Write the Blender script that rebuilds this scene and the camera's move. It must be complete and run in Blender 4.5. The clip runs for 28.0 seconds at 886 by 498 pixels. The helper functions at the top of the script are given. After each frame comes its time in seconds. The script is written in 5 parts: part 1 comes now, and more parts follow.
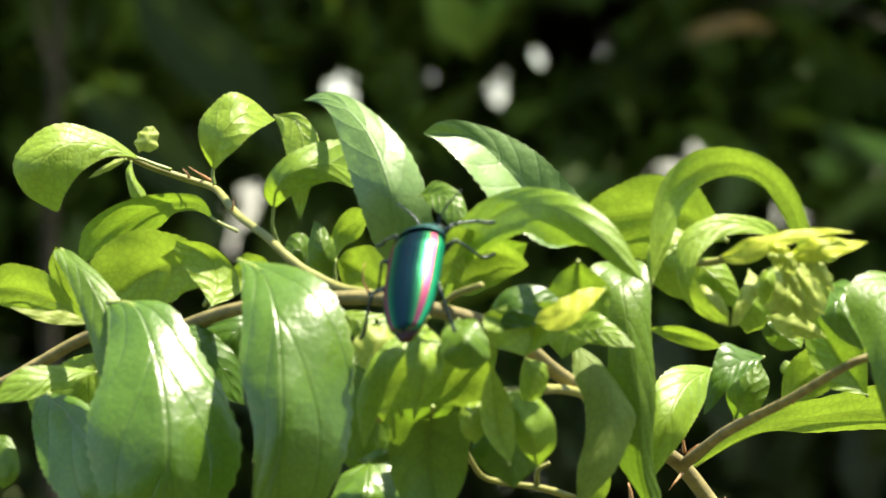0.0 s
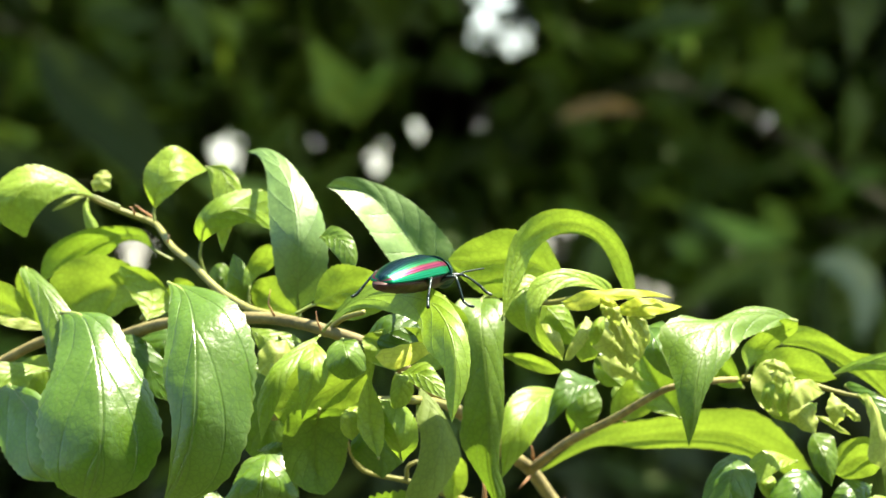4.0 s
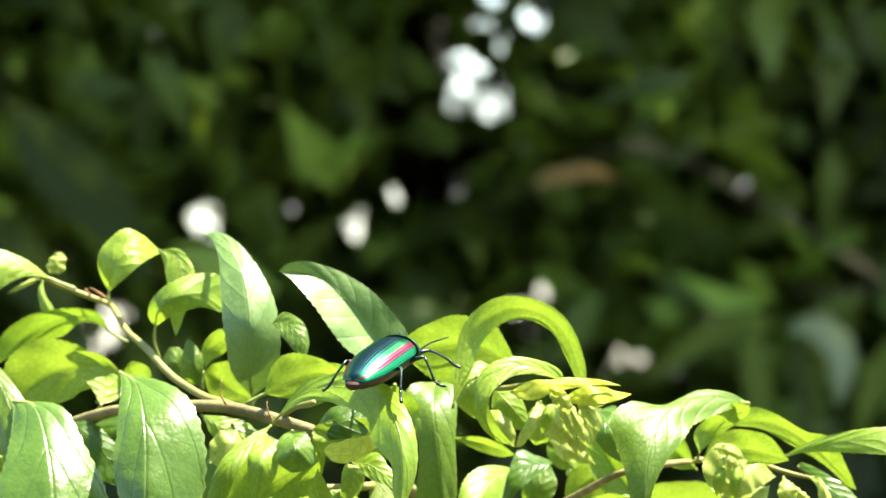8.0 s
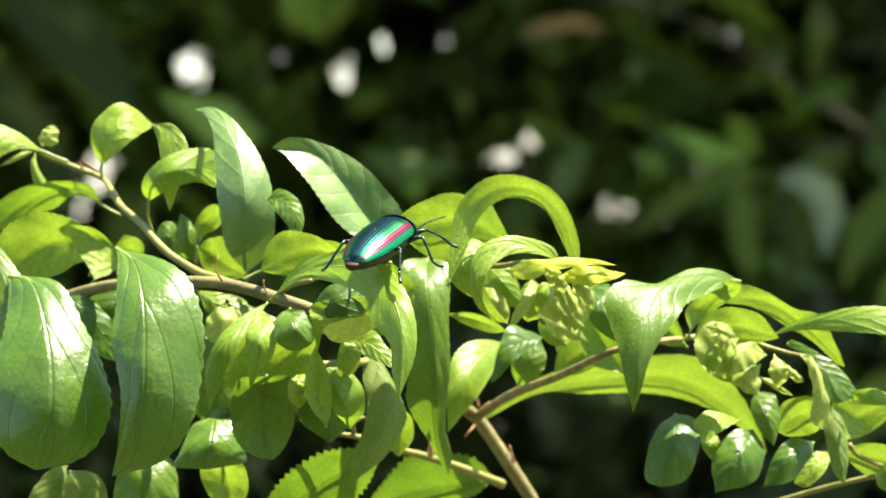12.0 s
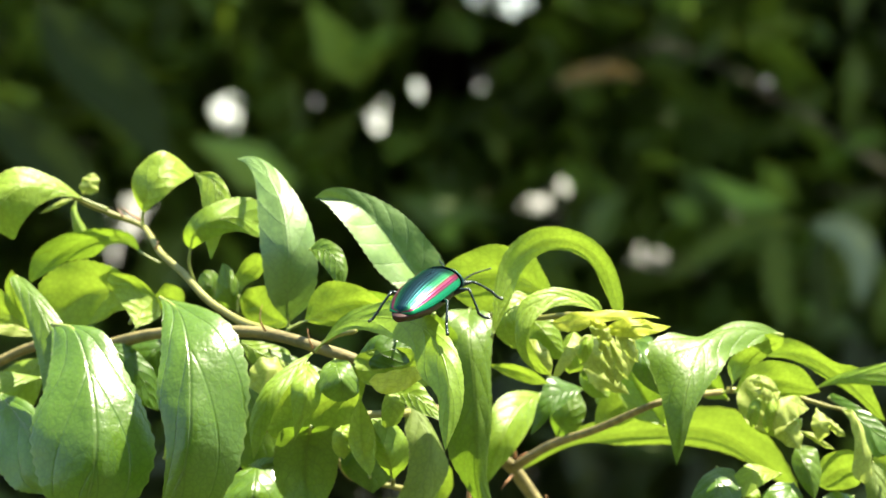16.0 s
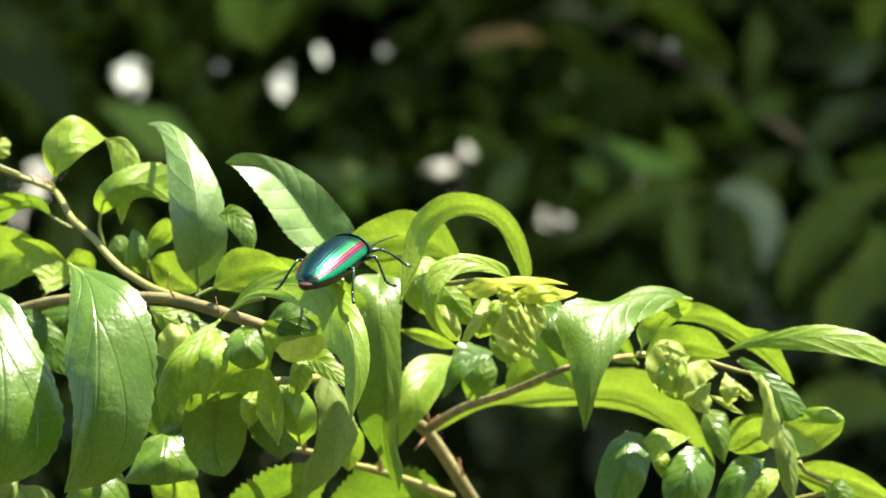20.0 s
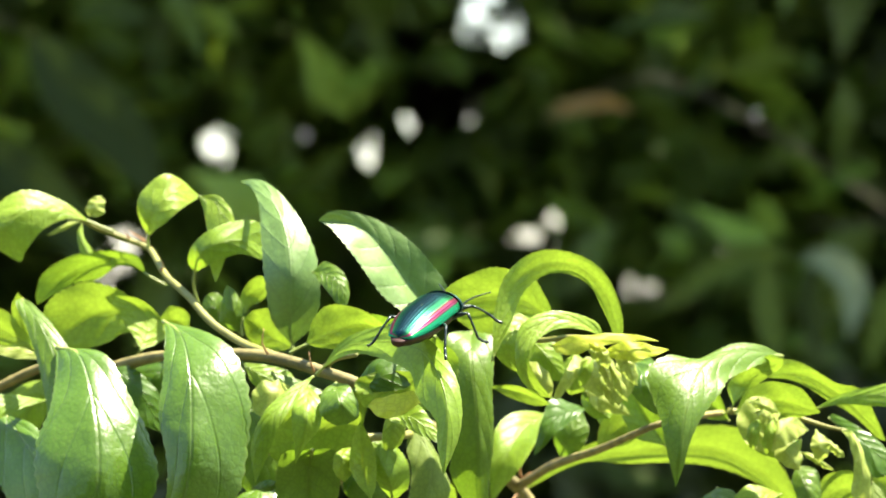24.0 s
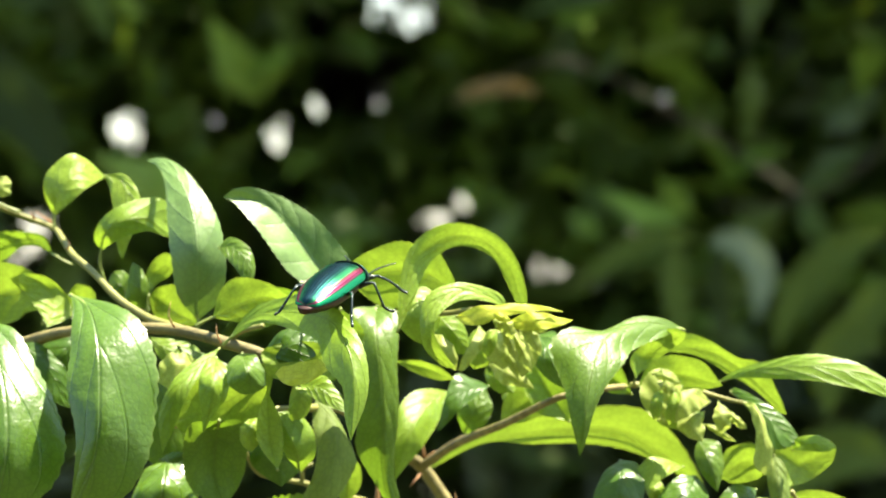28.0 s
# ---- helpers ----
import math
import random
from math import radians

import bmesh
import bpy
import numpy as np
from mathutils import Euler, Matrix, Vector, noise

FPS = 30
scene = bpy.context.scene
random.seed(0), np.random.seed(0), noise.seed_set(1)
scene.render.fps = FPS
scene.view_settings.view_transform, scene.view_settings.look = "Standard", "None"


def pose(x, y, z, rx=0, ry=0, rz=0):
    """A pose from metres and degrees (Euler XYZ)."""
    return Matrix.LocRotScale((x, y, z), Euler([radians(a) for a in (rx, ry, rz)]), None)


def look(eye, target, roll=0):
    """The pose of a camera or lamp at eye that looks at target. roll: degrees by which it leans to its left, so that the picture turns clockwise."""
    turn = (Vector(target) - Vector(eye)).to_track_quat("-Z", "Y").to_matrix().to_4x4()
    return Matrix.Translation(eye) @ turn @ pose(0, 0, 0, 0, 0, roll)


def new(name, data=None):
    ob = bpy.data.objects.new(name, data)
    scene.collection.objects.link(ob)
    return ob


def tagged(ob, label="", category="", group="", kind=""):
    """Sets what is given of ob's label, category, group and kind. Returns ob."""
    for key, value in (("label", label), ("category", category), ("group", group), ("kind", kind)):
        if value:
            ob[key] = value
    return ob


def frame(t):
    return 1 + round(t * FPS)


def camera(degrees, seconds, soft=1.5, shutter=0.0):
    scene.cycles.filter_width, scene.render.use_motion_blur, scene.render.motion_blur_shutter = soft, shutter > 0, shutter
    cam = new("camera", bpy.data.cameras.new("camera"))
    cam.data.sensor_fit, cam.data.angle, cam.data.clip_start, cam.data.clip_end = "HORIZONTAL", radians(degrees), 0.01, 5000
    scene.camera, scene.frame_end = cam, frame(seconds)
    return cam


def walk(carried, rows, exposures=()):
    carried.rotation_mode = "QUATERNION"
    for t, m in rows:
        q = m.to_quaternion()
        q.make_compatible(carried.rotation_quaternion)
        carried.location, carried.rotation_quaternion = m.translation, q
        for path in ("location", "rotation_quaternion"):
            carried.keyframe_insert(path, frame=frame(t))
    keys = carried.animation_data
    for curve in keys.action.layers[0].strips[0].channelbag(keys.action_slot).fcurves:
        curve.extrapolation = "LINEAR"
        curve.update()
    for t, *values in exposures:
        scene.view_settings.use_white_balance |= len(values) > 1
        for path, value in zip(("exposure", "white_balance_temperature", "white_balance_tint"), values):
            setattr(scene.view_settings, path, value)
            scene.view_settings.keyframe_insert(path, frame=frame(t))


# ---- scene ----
from itertools import product

# camera: a long lens held by hand 1.6 m from the shrub, which drifts with the breath and steps back at the start
cam = camera(8.49, 28.0, soft=0.95)
cam.data.dof.use_dof = True
cam.data.dof.focus_distance = 1.44
cam.data.dof.aperture_fstop = 36.0
cam.data.dof.aperture_blades = 0
# the camera opens up where more of the dark forest is in view
EXPOSURES = [(0, 2.14), (1.5, 2.10), (2.5, 2.34), (3, 2.57), (4, 2.46), (7, 2.61), (8, 2.71), (9, 2.76), (10, 2.61), (11, 2.46), (12, 2.36), (15, 2.46), (17, 2.41), (20, 2.31), (23, 2.56), (24, 2.56), (26, 2.41), (28, 2.46)]
PATH = [
    (0.0, look((-0.0040, -1.3031, 1.5900), (-0.0386, 0, 1.5938), -3.44)),
    (0.5, look((-0.0043, -1.3045, 1.5898), (-0.0376, 0, 1.6031), -2.60)),
    (1.0, look((-0.0047, -1.3097, 1.5897), (-0.0352, 0, 1.6042), -2.94)),
    (1.5, look((-0.0050, -1.3086, 1.5895), (-0.0293, 0, 1.6076), -2.45)),
    (2.0, look((-0.0053, -1.3941, 1.5893), (-0.0286, 0, 1.6134), -1.61)),
    (2.5, look((-0.0057, -1.5656, 1.5892), (-0.0140, 0, 1.6257), -1.69)),
    (3.0, look((-0.0060, -1.5976, 1.5890), (-0.0156, 0, 1.6181), -0.75)),
    (3.5, look((-0.0050, -1.5876, 1.5845), (-0.0106, 0, 1.6174), -1.85)),
    (4.0, look((-0.0040, -1.5920, 1.5800), (-0.0109, 0, 1.6021), -0.73)),
    (4.5, look((-0.0029, -1.6060, 1.5806), (0.0005, 0, 1.5994), -0.36)),
    (6.5, look((0.0013, -1.6158, 1.5831), (0.0103, 0, 1.6068), 0.42)),
    (7.0, look((0.0024, -1.5935, 1.5837), (0.0020, 0, 1.6174), -0.82)),
    (7.5, look((0.0034, -1.6043, 1.5844), (0.0065, 0, 1.6195), -1.15)),
    (8.0, look((0.0045, -1.5955, 1.5850), (0.0019, 0, 1.6236), -1.16)),
    (8.5, look((0.0044, -1.6034, 1.5864), (-0.0013, 0, 1.6229), -1.33)),
    (9.0, look((0.0043, -1.6078, 1.5879), (0.0096, 0, 1.6224), -0.13)),
    (9.5, look((0.0043, -1.6055, 1.5893), (-0.0064, 0, 1.6147), 1.28)),
    (10.0, look((0.0042, -1.6140, 1.5907), (0.0010, 0, 1.6113), 0.17)),
    (10.5, look((0.0041, -1.6025, 1.5922), (-0.0075, 0, 1.6158), -0.93)),
    (11.0, look((0.0040, -1.6008, 1.5936), (-0.0051, 0, 1.6041), -0.39)),
    (11.5, look((0.0037, -1.6110, 1.5939), (-0.0014, 0, 1.5915), -0.67)),
    (12.0, look((0.0033, -1.6055, 1.5942), (0.0036, 0, 1.5903), -0.89)),
    (12.5, look((0.0030, -1.6056, 1.5945), (0.0152, 0, 1.5897), -0.95)),
    (14.5, look((0.0016, -1.5983, 1.5957), (0.0142, 0, 1.6046), -0.53)),
    (15.0, look((0.0013, -1.6052, 1.5960), (0.0110, 0, 1.6080), -0.58)),
    (15.5, look((0.0010, -1.6079, 1.5961), (-0.0015, 0, 1.6108), -0.24)),
    (16.0, look((0.0008, -1.6060, 1.5962), (-0.0072, 0, 1.6041), -0.46)),
    (16.5, look((0.0005, -1.6083, 1.5964), (-0.0030, 0, 1.6027), -0.49)),
    (17.0, look((0.0003, -1.6099, 1.5965), (0.0003, 0, 1.5994), -0.25)),
    (17.5, look((0.0000, -1.6114, 1.5966), (0.0021, 0, 1.5962), 0.14)),
    (18.0, look((-0.0002, -1.6107, 1.5968), (0.0108, 0, 1.5957), 0.16)),
    (18.5, look((-0.0005, -1.6094, 1.5969), (0.0177, 0, 1.5960), -0.03)),
    (19.0, look((-0.0007, -1.6082, 1.5970), (0.0191, 0, 1.5954), -0.14)),
    (19.5, look((-0.0011, -1.6090, 1.5964), (0.0171, 0, 1.5935), -0.30)),
    (20.0, look((-0.0015, -1.6078, 1.5959), (0.0167, 0, 1.5942), -0.59)),
    (20.5, look((-0.0018, -1.6101, 1.5953), (0.0151, 0, 1.5974), -0.32)),
    (22.5, look((-0.0033, -1.6311, 1.5930), (0.0088, 0, 1.6094), -0.41)),
    (23.0, look((-0.0037, -1.6224, 1.5925), (0.0029, 0, 1.6139), -1.24)),
    (23.5, look((-0.0040, -1.6166, 1.5920), (-0.0073, 0, 1.6124), -0.67)),
    (24.0, look((-0.0038, -1.6165, 1.5920), (-0.0081, 0, 1.6099), -0.59)),
    (24.5, look((-0.0036, -1.6223, 1.5920), (-0.0027, 0, 1.6108), -0.81)),
    (25.0, look((-0.0034, -1.6241, 1.5920), (0.0007, 0, 1.6038), -1.03)),
    (25.5, look((-0.0032, -1.6212, 1.5920), (0.0035, 0, 1.5980), -0.54)),
    (26.0, look((-0.0030, -1.6209, 1.5920), (0.0053, 0, 1.5963), -0.99)),
    (26.5, look((-0.0027, -1.6361, 1.5915), (0.0152, 0, 1.5946), -1.00)),
    (27.0, look((-0.0025, -1.6275, 1.5910), (0.0118, 0, 1.5983), -0.75)),
    (27.5, look((-0.0023, -1.6370, 1.5905), (0.0228, 0, 1.5985), -0.91)),
    (28.0, look((-0.0020, -1.6289, 1.5900), (0.0180, 0, 1.6036), -0.76)),
]
walk(cam, PATH, EXPOSURES)
# the wind turns the whole shrub a little: seconds, degrees about the upright axis, degrees of nod
SWAY = [
    (0.0, 1.06, -2.96), (0.5, -0.56, -0.53), (1.0, 0.44, -2.62), (1.5, 0.18, -1.70), (2.0, 0.48, -2.26), (2.5, -1.33, -0.24),
    (3.0, -1.25, -2.01), (3.5, 0.11, -0.80), (4.0, -0.44, -2.80), (4.5, -3.69, -0.86), (6.5, -5.47, -0.75), (7.0, -1.62, -0.46),
    (7.5, -2.45, -1.48), (8.0, -1.16, -1.12), (8.5, -1.03, -1.26), (9.0, -5.02, -0.02), (9.5, -2.70, -0.73), (10.0, -4.28, -0.69),
    (10.5, -0.41, 0.80), (11.0, -0.17, -0.30), (11.5, -0.54, -1.75), (12.0, -0.14, -0.63), (12.5, -0.57, -0.75), (14.5, 0.39, 0.08),
    (15.0, -0.38, 0.21), (15.5, 0.27, 0.54), (16.0, 0.73, -0.51), (16.5, 0.28, 0.03), (17.0, 0.06, 0.35), (17.5, 0.26, 0.13),
    (18.0, -0.05, 0.22), (18.5, -0.04, 0.43), (19.0, 0.00, 0.00), (19.5, 0.18, 0.06), (20.0, -0.04, 0.05), (20.5, -0.25, 0.04),
    (22.5, -1.99, 0.60), (23.0, -1.10, 1.29), (23.5, -0.05, 0.69), (24.0, -0.14, 0.12), (24.5, -0.23, 0.56), (25.0, -0.19, -0.26),
    (25.5, -0.27, -0.13), (26.0, 0.41, -0.64), (26.5, -0.82, -1.22), (27.0, 0.56, -0.79), (27.5, -1.14, -1.35), (28.0, 0.22, -1.20),
]

# ---- light: high sun almost overhead, clear sky ----
SUN_TO = Vector((0.30, 0.06, 0.95)).normalized()
world = bpy.data.worlds.new("sky")
scene.world = world
world.use_nodes = True
wn = world.node_tree
sky = wn.nodes.new("ShaderNodeTexSky")
sky.sky_type = "NISHITA"
sky.sun_disc = False
sky.air_density = 1.0
sky.dust_density = 0.8
sky.ozone_density = 1.0
sky.sun_elevation = math.asin(SUN_TO.z)
sky.sun_rotation = math.atan2(SUN_TO.x, SUN_TO.y)
wn.nodes["Background"].inputs["Strength"].default_value = 0.092
wn.links.new(sky.outputs["Color"], wn.nodes["Background"].inputs["Color"])
sun = new("sun", bpy.data.lights.new("sun", "SUN"))
sun.data.energy = 5.0
sun.data.angle = radians(0.6)
sun.data.color = (1.0, 0.915, 0.755)
sun.matrix_world = look(tuple(SUN_TO * 20), (0, 0, 1.6))


# ---- materials ----
class Nodes:
    """Short hand for building a node material."""

    def __init__(self, name):
        self.mat = bpy.data.materials.new(name)
        self.mat.use_nodes = True
        self.tree = self.mat.node_tree
        self.bsdf = self.tree.nodes["Principled BSDF"]
        self.out = self.tree.nodes["Material Output"]

    def add(self, kind, **sets):
        node = self.tree.nodes.new("ShaderNode" + kind)
        for key, value in sets.items():
            node.inputs[key.replace("_", " ")].default_value = value
        return node

    def link(self, a, b):
        self.tree.links.new(a, b)

    def math(self, op, a, b=None):
        node = self.tree.nodes.new("ShaderNodeMath")
        node.operation = op
        for n, v in enumerate((a, b)):
            if v is None:
                continue
            if isinstance(v, (int, float)):
                node.inputs[n].default_value = v
            else:
                self.link(v, node.inputs[n])
        return node.outputs[0]

    def mix(self, fac, a, b):
        node = self.tree.nodes.new("ShaderNodeMix")
        node.data_type = "RGBA"
        for n, v in ((0, fac), (6, a), (7, b)):
            if isinstance(v, (int, float)):
                node.inputs[n].default_value = v
            elif isinstance(v, tuple):
                node.inputs[n].default_value = (*v, 1) if len(v) == 3 else v
            else:
                self.link(v, node.inputs[n])
        return node.outputs[2]

    def ramp(self, fac, stops):
        node = self.tree.nodes.new("ShaderNodeValToRGB")
        while len(node.color_ramp.elements) < len(stops):
            node.color_ramp.elements.new(0.5)
        for e, (pos, col) in zip(node.color_ramp.elements, stops):
            e.position = pos
            e.color = (*col, 1)
        self.link(fac, node.inputs[0])
        return node.outputs[0]


def leaf_material(name, base, young, vein, through_col, rough, share, veins=6.5, pucker=0.05, relief=1.3, gloss=0.28, slant=0.26):
    """A leaf: waxy skin over a green sheet that lets light through, with ascending side veins laid out by the leaf's own length and width."""
    n = Nodes(name)
    uv = n.add("UVMap")
    uv.uv_map = "UVMap"
    sep = n.add("SeparateXYZ")
    n.link(uv.outputs[0], sep.inputs[0])
    across = n.math("ABSOLUTE", n.math("SUBTRACT", n.math("MULTIPLY", sep.outputs[0], 2.0), 1.0))
    bent = n.math("MULTIPLY", n.math("POWER", across, 1.2), slant)
    phase = n.math("MULTIPLY", n.math("SUBTRACT", sep.outputs[1], bent), veins)
    saw = n.math("PINGPONG", phase, 0.5)
    line = n.math("SUBTRACT", 1.0, n.math("MINIMUM", n.math("MULTIPLY", saw, 20.0), 1.0))
    rib = n.math("SUBTRACT", 1.0, n.math("MINIMUM", n.math("MULTIPLY", across, 22.0), 1.0))
    veinmask = n.math("MAXIMUM", n.math("MULTIPLY", line, 0.6), rib)
    coord = n.add("TexCoord")
    big = n.add("TexNoise", Scale=110.0, Detail=3.0)
    fine = n.add("TexNoise", Scale=900.0, Detail=2.0)
    n.link(coord.outputs["Object"], big.inputs["Vector"])
    n.link(coord.outputs["Object"], fine.inputs["Vector"])
    info = n.add("ObjectInfo")
    vary = n.math("ADD", n.math("MULTIPLY", big.outputs[0], 0.8), n.math("MULTIPLY", info.outputs["Random"], 0.35))
    skin = n.mix(n.math("MULTIPLY", vary, 0.75), base, young)
    net = n.add("TexVoronoi", Scale=520.0)
    net.feature = "DISTANCE_TO_EDGE"
    n.link(coord.outputs["Object"], net.inputs["Vector"])
    mesh = n.math("SUBTRACT", 1.0, n.math("MINIMUM", n.math("MULTIPLY", net.outputs["Distance"], 7.0), 1.0))
    skin = n.mix(n.math("MULTIPLY", mesh, 0.26), skin, tuple(c * 0.5 for c in base))
    skin = n.mix(n.math("MULTIPLY", line, 0.30), skin, tuple(c * 0.55 for c in base))
    skin = n.mix(n.math("MULTIPLY", rib, 0.25), skin, vein)
    rim = n.math("MULTIPLY", n.math("MAXIMUM", n.math("SUBTRACT", across, 0.94), 0.0), 9.0)
    skin = n.mix(rim, skin, vein)
    spots = n.math("GREATER_THAN", fine.outputs[0], 0.70)
    skin = n.mix(n.math("MULTIPLY", spots, 0.25), skin, (0.12, 0.10, 0.03))
    n.link(skin, n.bsdf.inputs["Base Color"])
    n.link(n.math("ADD", rough, n.math("MULTIPLY", fine.outputs[0], 0.12)), n.bsdf.inputs["Roughness"])
    n.bsdf.inputs["Specular IOR Level"].default_value = gloss
    quilt = n.math("MULTIPLY", n.math("SINE", n.math("MULTIPLY", saw, 3.14159)), 0.26)
    height = n.math("ADD", quilt, n.math("ADD", n.math("MULTIPLY", fine.outputs[0], 0.12), n.math("MULTIPLY", big.outputs[0], 1.3)))
    height = n.math("SUBTRACT", height, n.math("MULTIPLY", n.math("MAXIMUM", rib, n.math("MULTIPLY", line, 0.5)), 0.30))
    height = n.math("ADD", height, n.math("MULTIPLY", n.math("MINIMUM", n.math("MULTIPLY", net.outputs["Distance"], 5.0), 1.0), pucker))
    bump = n.add("Bump", Strength=0.5 * relief, Distance=0.0006)
    n.link(height, bump.inputs["Height"])
    n.link(bump.outputs[0], n.bsdf.inputs["Normal"])
    trans = n.add("BsdfTranslucent")
    patchy = n.mix(n.math("MULTIPLY", big.outputs[0], 0.9), tuple(c * 0.62 for c in through_col), tuple(c * 1.25 for c in through_col))
    glow = n.mix(n.math("MULTIPLY", n.math("MAXIMUM", veinmask, n.math("MULTIPLY", mesh, 0.45)), 0.85), patchy, tuple(c * 0.40 for c in through_col))
    n.link(n.mix(n.math("MULTIPLY", info.outputs["Random"], 0.35), glow, skin), trans.inputs["Color"])
    both = n.add("MixShader")
    both.inputs[0].default_value = share
    n.link(n.bsdf.outputs[0], both.inputs[1])
    n.link(trans.outputs[0], both.inputs[2])
    n.link(both.outputs[0], n.out.inputs["Surface"])
    return n.mat


def plain_material(name, a, b, rough, scale=40.0, metal=0.0, bump=0.3, distance=0.0004, spec=0.5):
    """A two-tone grained surface."""
    n = Nodes(name)
    coord = n.add("TexCoord")
    big = n.add("TexNoise", Scale=scale, Detail=5.0)
    fine = n.add("TexNoise", Scale=scale * 9, Detail=3.0)
    n.link(coord.outputs["Object"], big.inputs["Vector"])
    n.link(coord.outputs["Object"], fine.inputs["Vector"])
    mixed = n.math("ADD", n.math("MULTIPLY", big.outputs[0], 0.7), n.math("MULTIPLY", fine.outputs[0], 0.3))
    n.link(n.ramp(mixed, [(0.35, a), (0.65, b)]), n.bsdf.inputs["Base Color"])
    n.bsdf.inputs["Roughness"].default_value = rough
    n.bsdf.inputs["Metallic"].default_value = metal
    n.bsdf.inputs["Specular IOR Level"].default_value = spec
    bm = n.add("Bump", Strength=bump, Distance=distance)
    n.link(mixed, bm.inputs["Height"])
    n.link(bm.outputs[0], n.bsdf.inputs["Normal"])
    return n.mat


LEAF = {
    "young": leaf_material("young_leaf", (0.185, 0.300, 0.012), (0.270, 0.375, 0.024), (0.33, 0.39, 0.05), (0.250, 0.375, 0.026), 0.42, 0.44, pucker=0.12, gloss=0.5),
    "fresh": leaf_material("fresh_leaf", (0.149, 0.257, 0.00918), (0.211, 0.312, 0.0143), (0.26, 0.33, 0.0357), (0.238, 0.383, 0.0223), 0.42, 0.42, gloss=0.45),
    "mature": leaf_material("mature_leaf", (0.0707, 0.137, 0.00616), (0.107, 0.177, 0.0105), (0.16, 0.211, 0.0309), (0.195, 0.347, 0.0165), 0.36, 0.34, pucker=0.10, gloss=0.38),
    "broad": leaf_material("old_broad_leaf", (0.056, 0.122, 0.0035), (0.085, 0.158, 0.0050), (0.13, 0.19, 0.025), (0.164, 0.335, 0.0085), 0.29, 0.26, 2.6, 0.04, 2.1, 0.55, 0.6),
    "frosted": leaf_material("frosted_leaf", (0.092, 0.168, 0.028), (0.130, 0.212, 0.045), (0.18, 0.25, 0.08), (0.15, 0.27, 0.025), 0.42, 0.14, 7.0, 0.05, 1.2, 0.5, 0.20),
    # forest: leaf colour darkened to carry the shade on the bush behind
    "forest": leaf_material("shade_dim_leaf", (0.022, 0.042, 0.009), (0.038, 0.066, 0.014), (0.05, 0.075, 0.022), (0.07, 0.12, 0.016), 0.5, 0.2),
    # dark: deep green, with the shade of low and inner leaves in the colour
    "dark": leaf_material("shade_tinted_leaf", (0.042, 0.098, 0.0045), (0.062, 0.125, 0.0065), (0.095, 0.150, 0.022), (0.158, 0.290, 0.0110), 0.28, 0.28, gloss=0.36),
    "pale": leaf_material("unfolding_leaf", (0.27, 0.335, 0.055), (0.37, 0.42, 0.10), (0.45, 0.47, 0.16), (0.44, 0.56, 0.075), 0.44, 0.46, 6.0, 0.15, 0.5),
    "yellow": leaf_material("yellow_leaf", (0.40, 0.45, 0.030), (0.48, 0.52, 0.045), (0.41, 0.40, 0.05), (0.55, 0.61, 0.035), 0.45, 0.46, 6.0, 0.1, 0.3),
    # leaf colour raised to stand for the sun and sheen on one bush leaf
    "sun_pale": leaf_material("sun_paled_leaf", (0.22, 0.29, 0.18), (0.28, 0.34, 0.23), (0.30, 0.36, 0.25), (0.22, 0.29, 0.12), 0.4, 0.25),
    "tan": leaf_material("withered_leaf", (0.24, 0.155, 0.055), (0.32, 0.21, 0.08), (0.30, 0.2, 0.08), (0.3, 0.2, 0.05), 0.6, 0.2),
    # lime: brighter copy of the dim leaf, half light put into its colour
    "lime": leaf_material("half_lit_leaf", (0.085, 0.135, 0.018), (0.12, 0.175, 0.027), (0.14, 0.19, 0.04), (0.15, 0.24, 0.02), 0.5, 0.3),
    "grey": leaf_material("leaf_underside", (0.117, 0.177, 0.0265), (0.155, 0.214, 0.0367), (0.248, 0.294, 0.0918), (0.298, 0.416, 0.0408), 0.55, 0.32),
}
STALK = plain_material("leaf_stalk", (0.14, 0.19, 0.025), (0.20, 0.24, 0.045), 0.5, 300.0)
BARK = plain_material("twig_bark", (0.095, 0.080, 0.020), (0.215, 0.178, 0.050), 0.75, 220.0, 0, 0.8, 0.0006)
GREEN_BARK = plain_material("green_twig", (0.125, 0.130, 0.020), (0.21, 0.20, 0.038), 0.6, 220.0, 0, 0.6, 0.0004)
THORN = plain_material("bud_scale", (0.28, 0.12, 0.04), (0.40, 0.22, 0.09), 0.6, 400.0)


# ---- building helpers ----
def mesh_of(name, verts, faces, mats, uvs=None, slots=None, smooth=True):
    me = bpy.data.meshes.new(name)
    me.from_pydata([tuple(v) for v in verts], [], faces)
    for m in mats:
        me.materials.append(m)
    if smooth:
        me.polygons.foreach_set("use_smooth", [True] * len(me.polygons))
    if slots is not None:
        me.polygons.foreach_set("material_index", slots)
    if uvs is not None:
        layer = me.uv_layers.new(name="UVMap")
        flat = np.array([uvs[l.vertex_index] for l in me.loops], dtype=np.float32).ravel()
        layer.data.foreach_set("uv", flat)
    me.update()
    return me


def part(name, me, parent, label="", m=None):
    ob = new(name, me)
    ob.parent = parent
    if m is not None:
        ob.matrix_basis = m
    if label:
        ob["label"] = label
    return ob


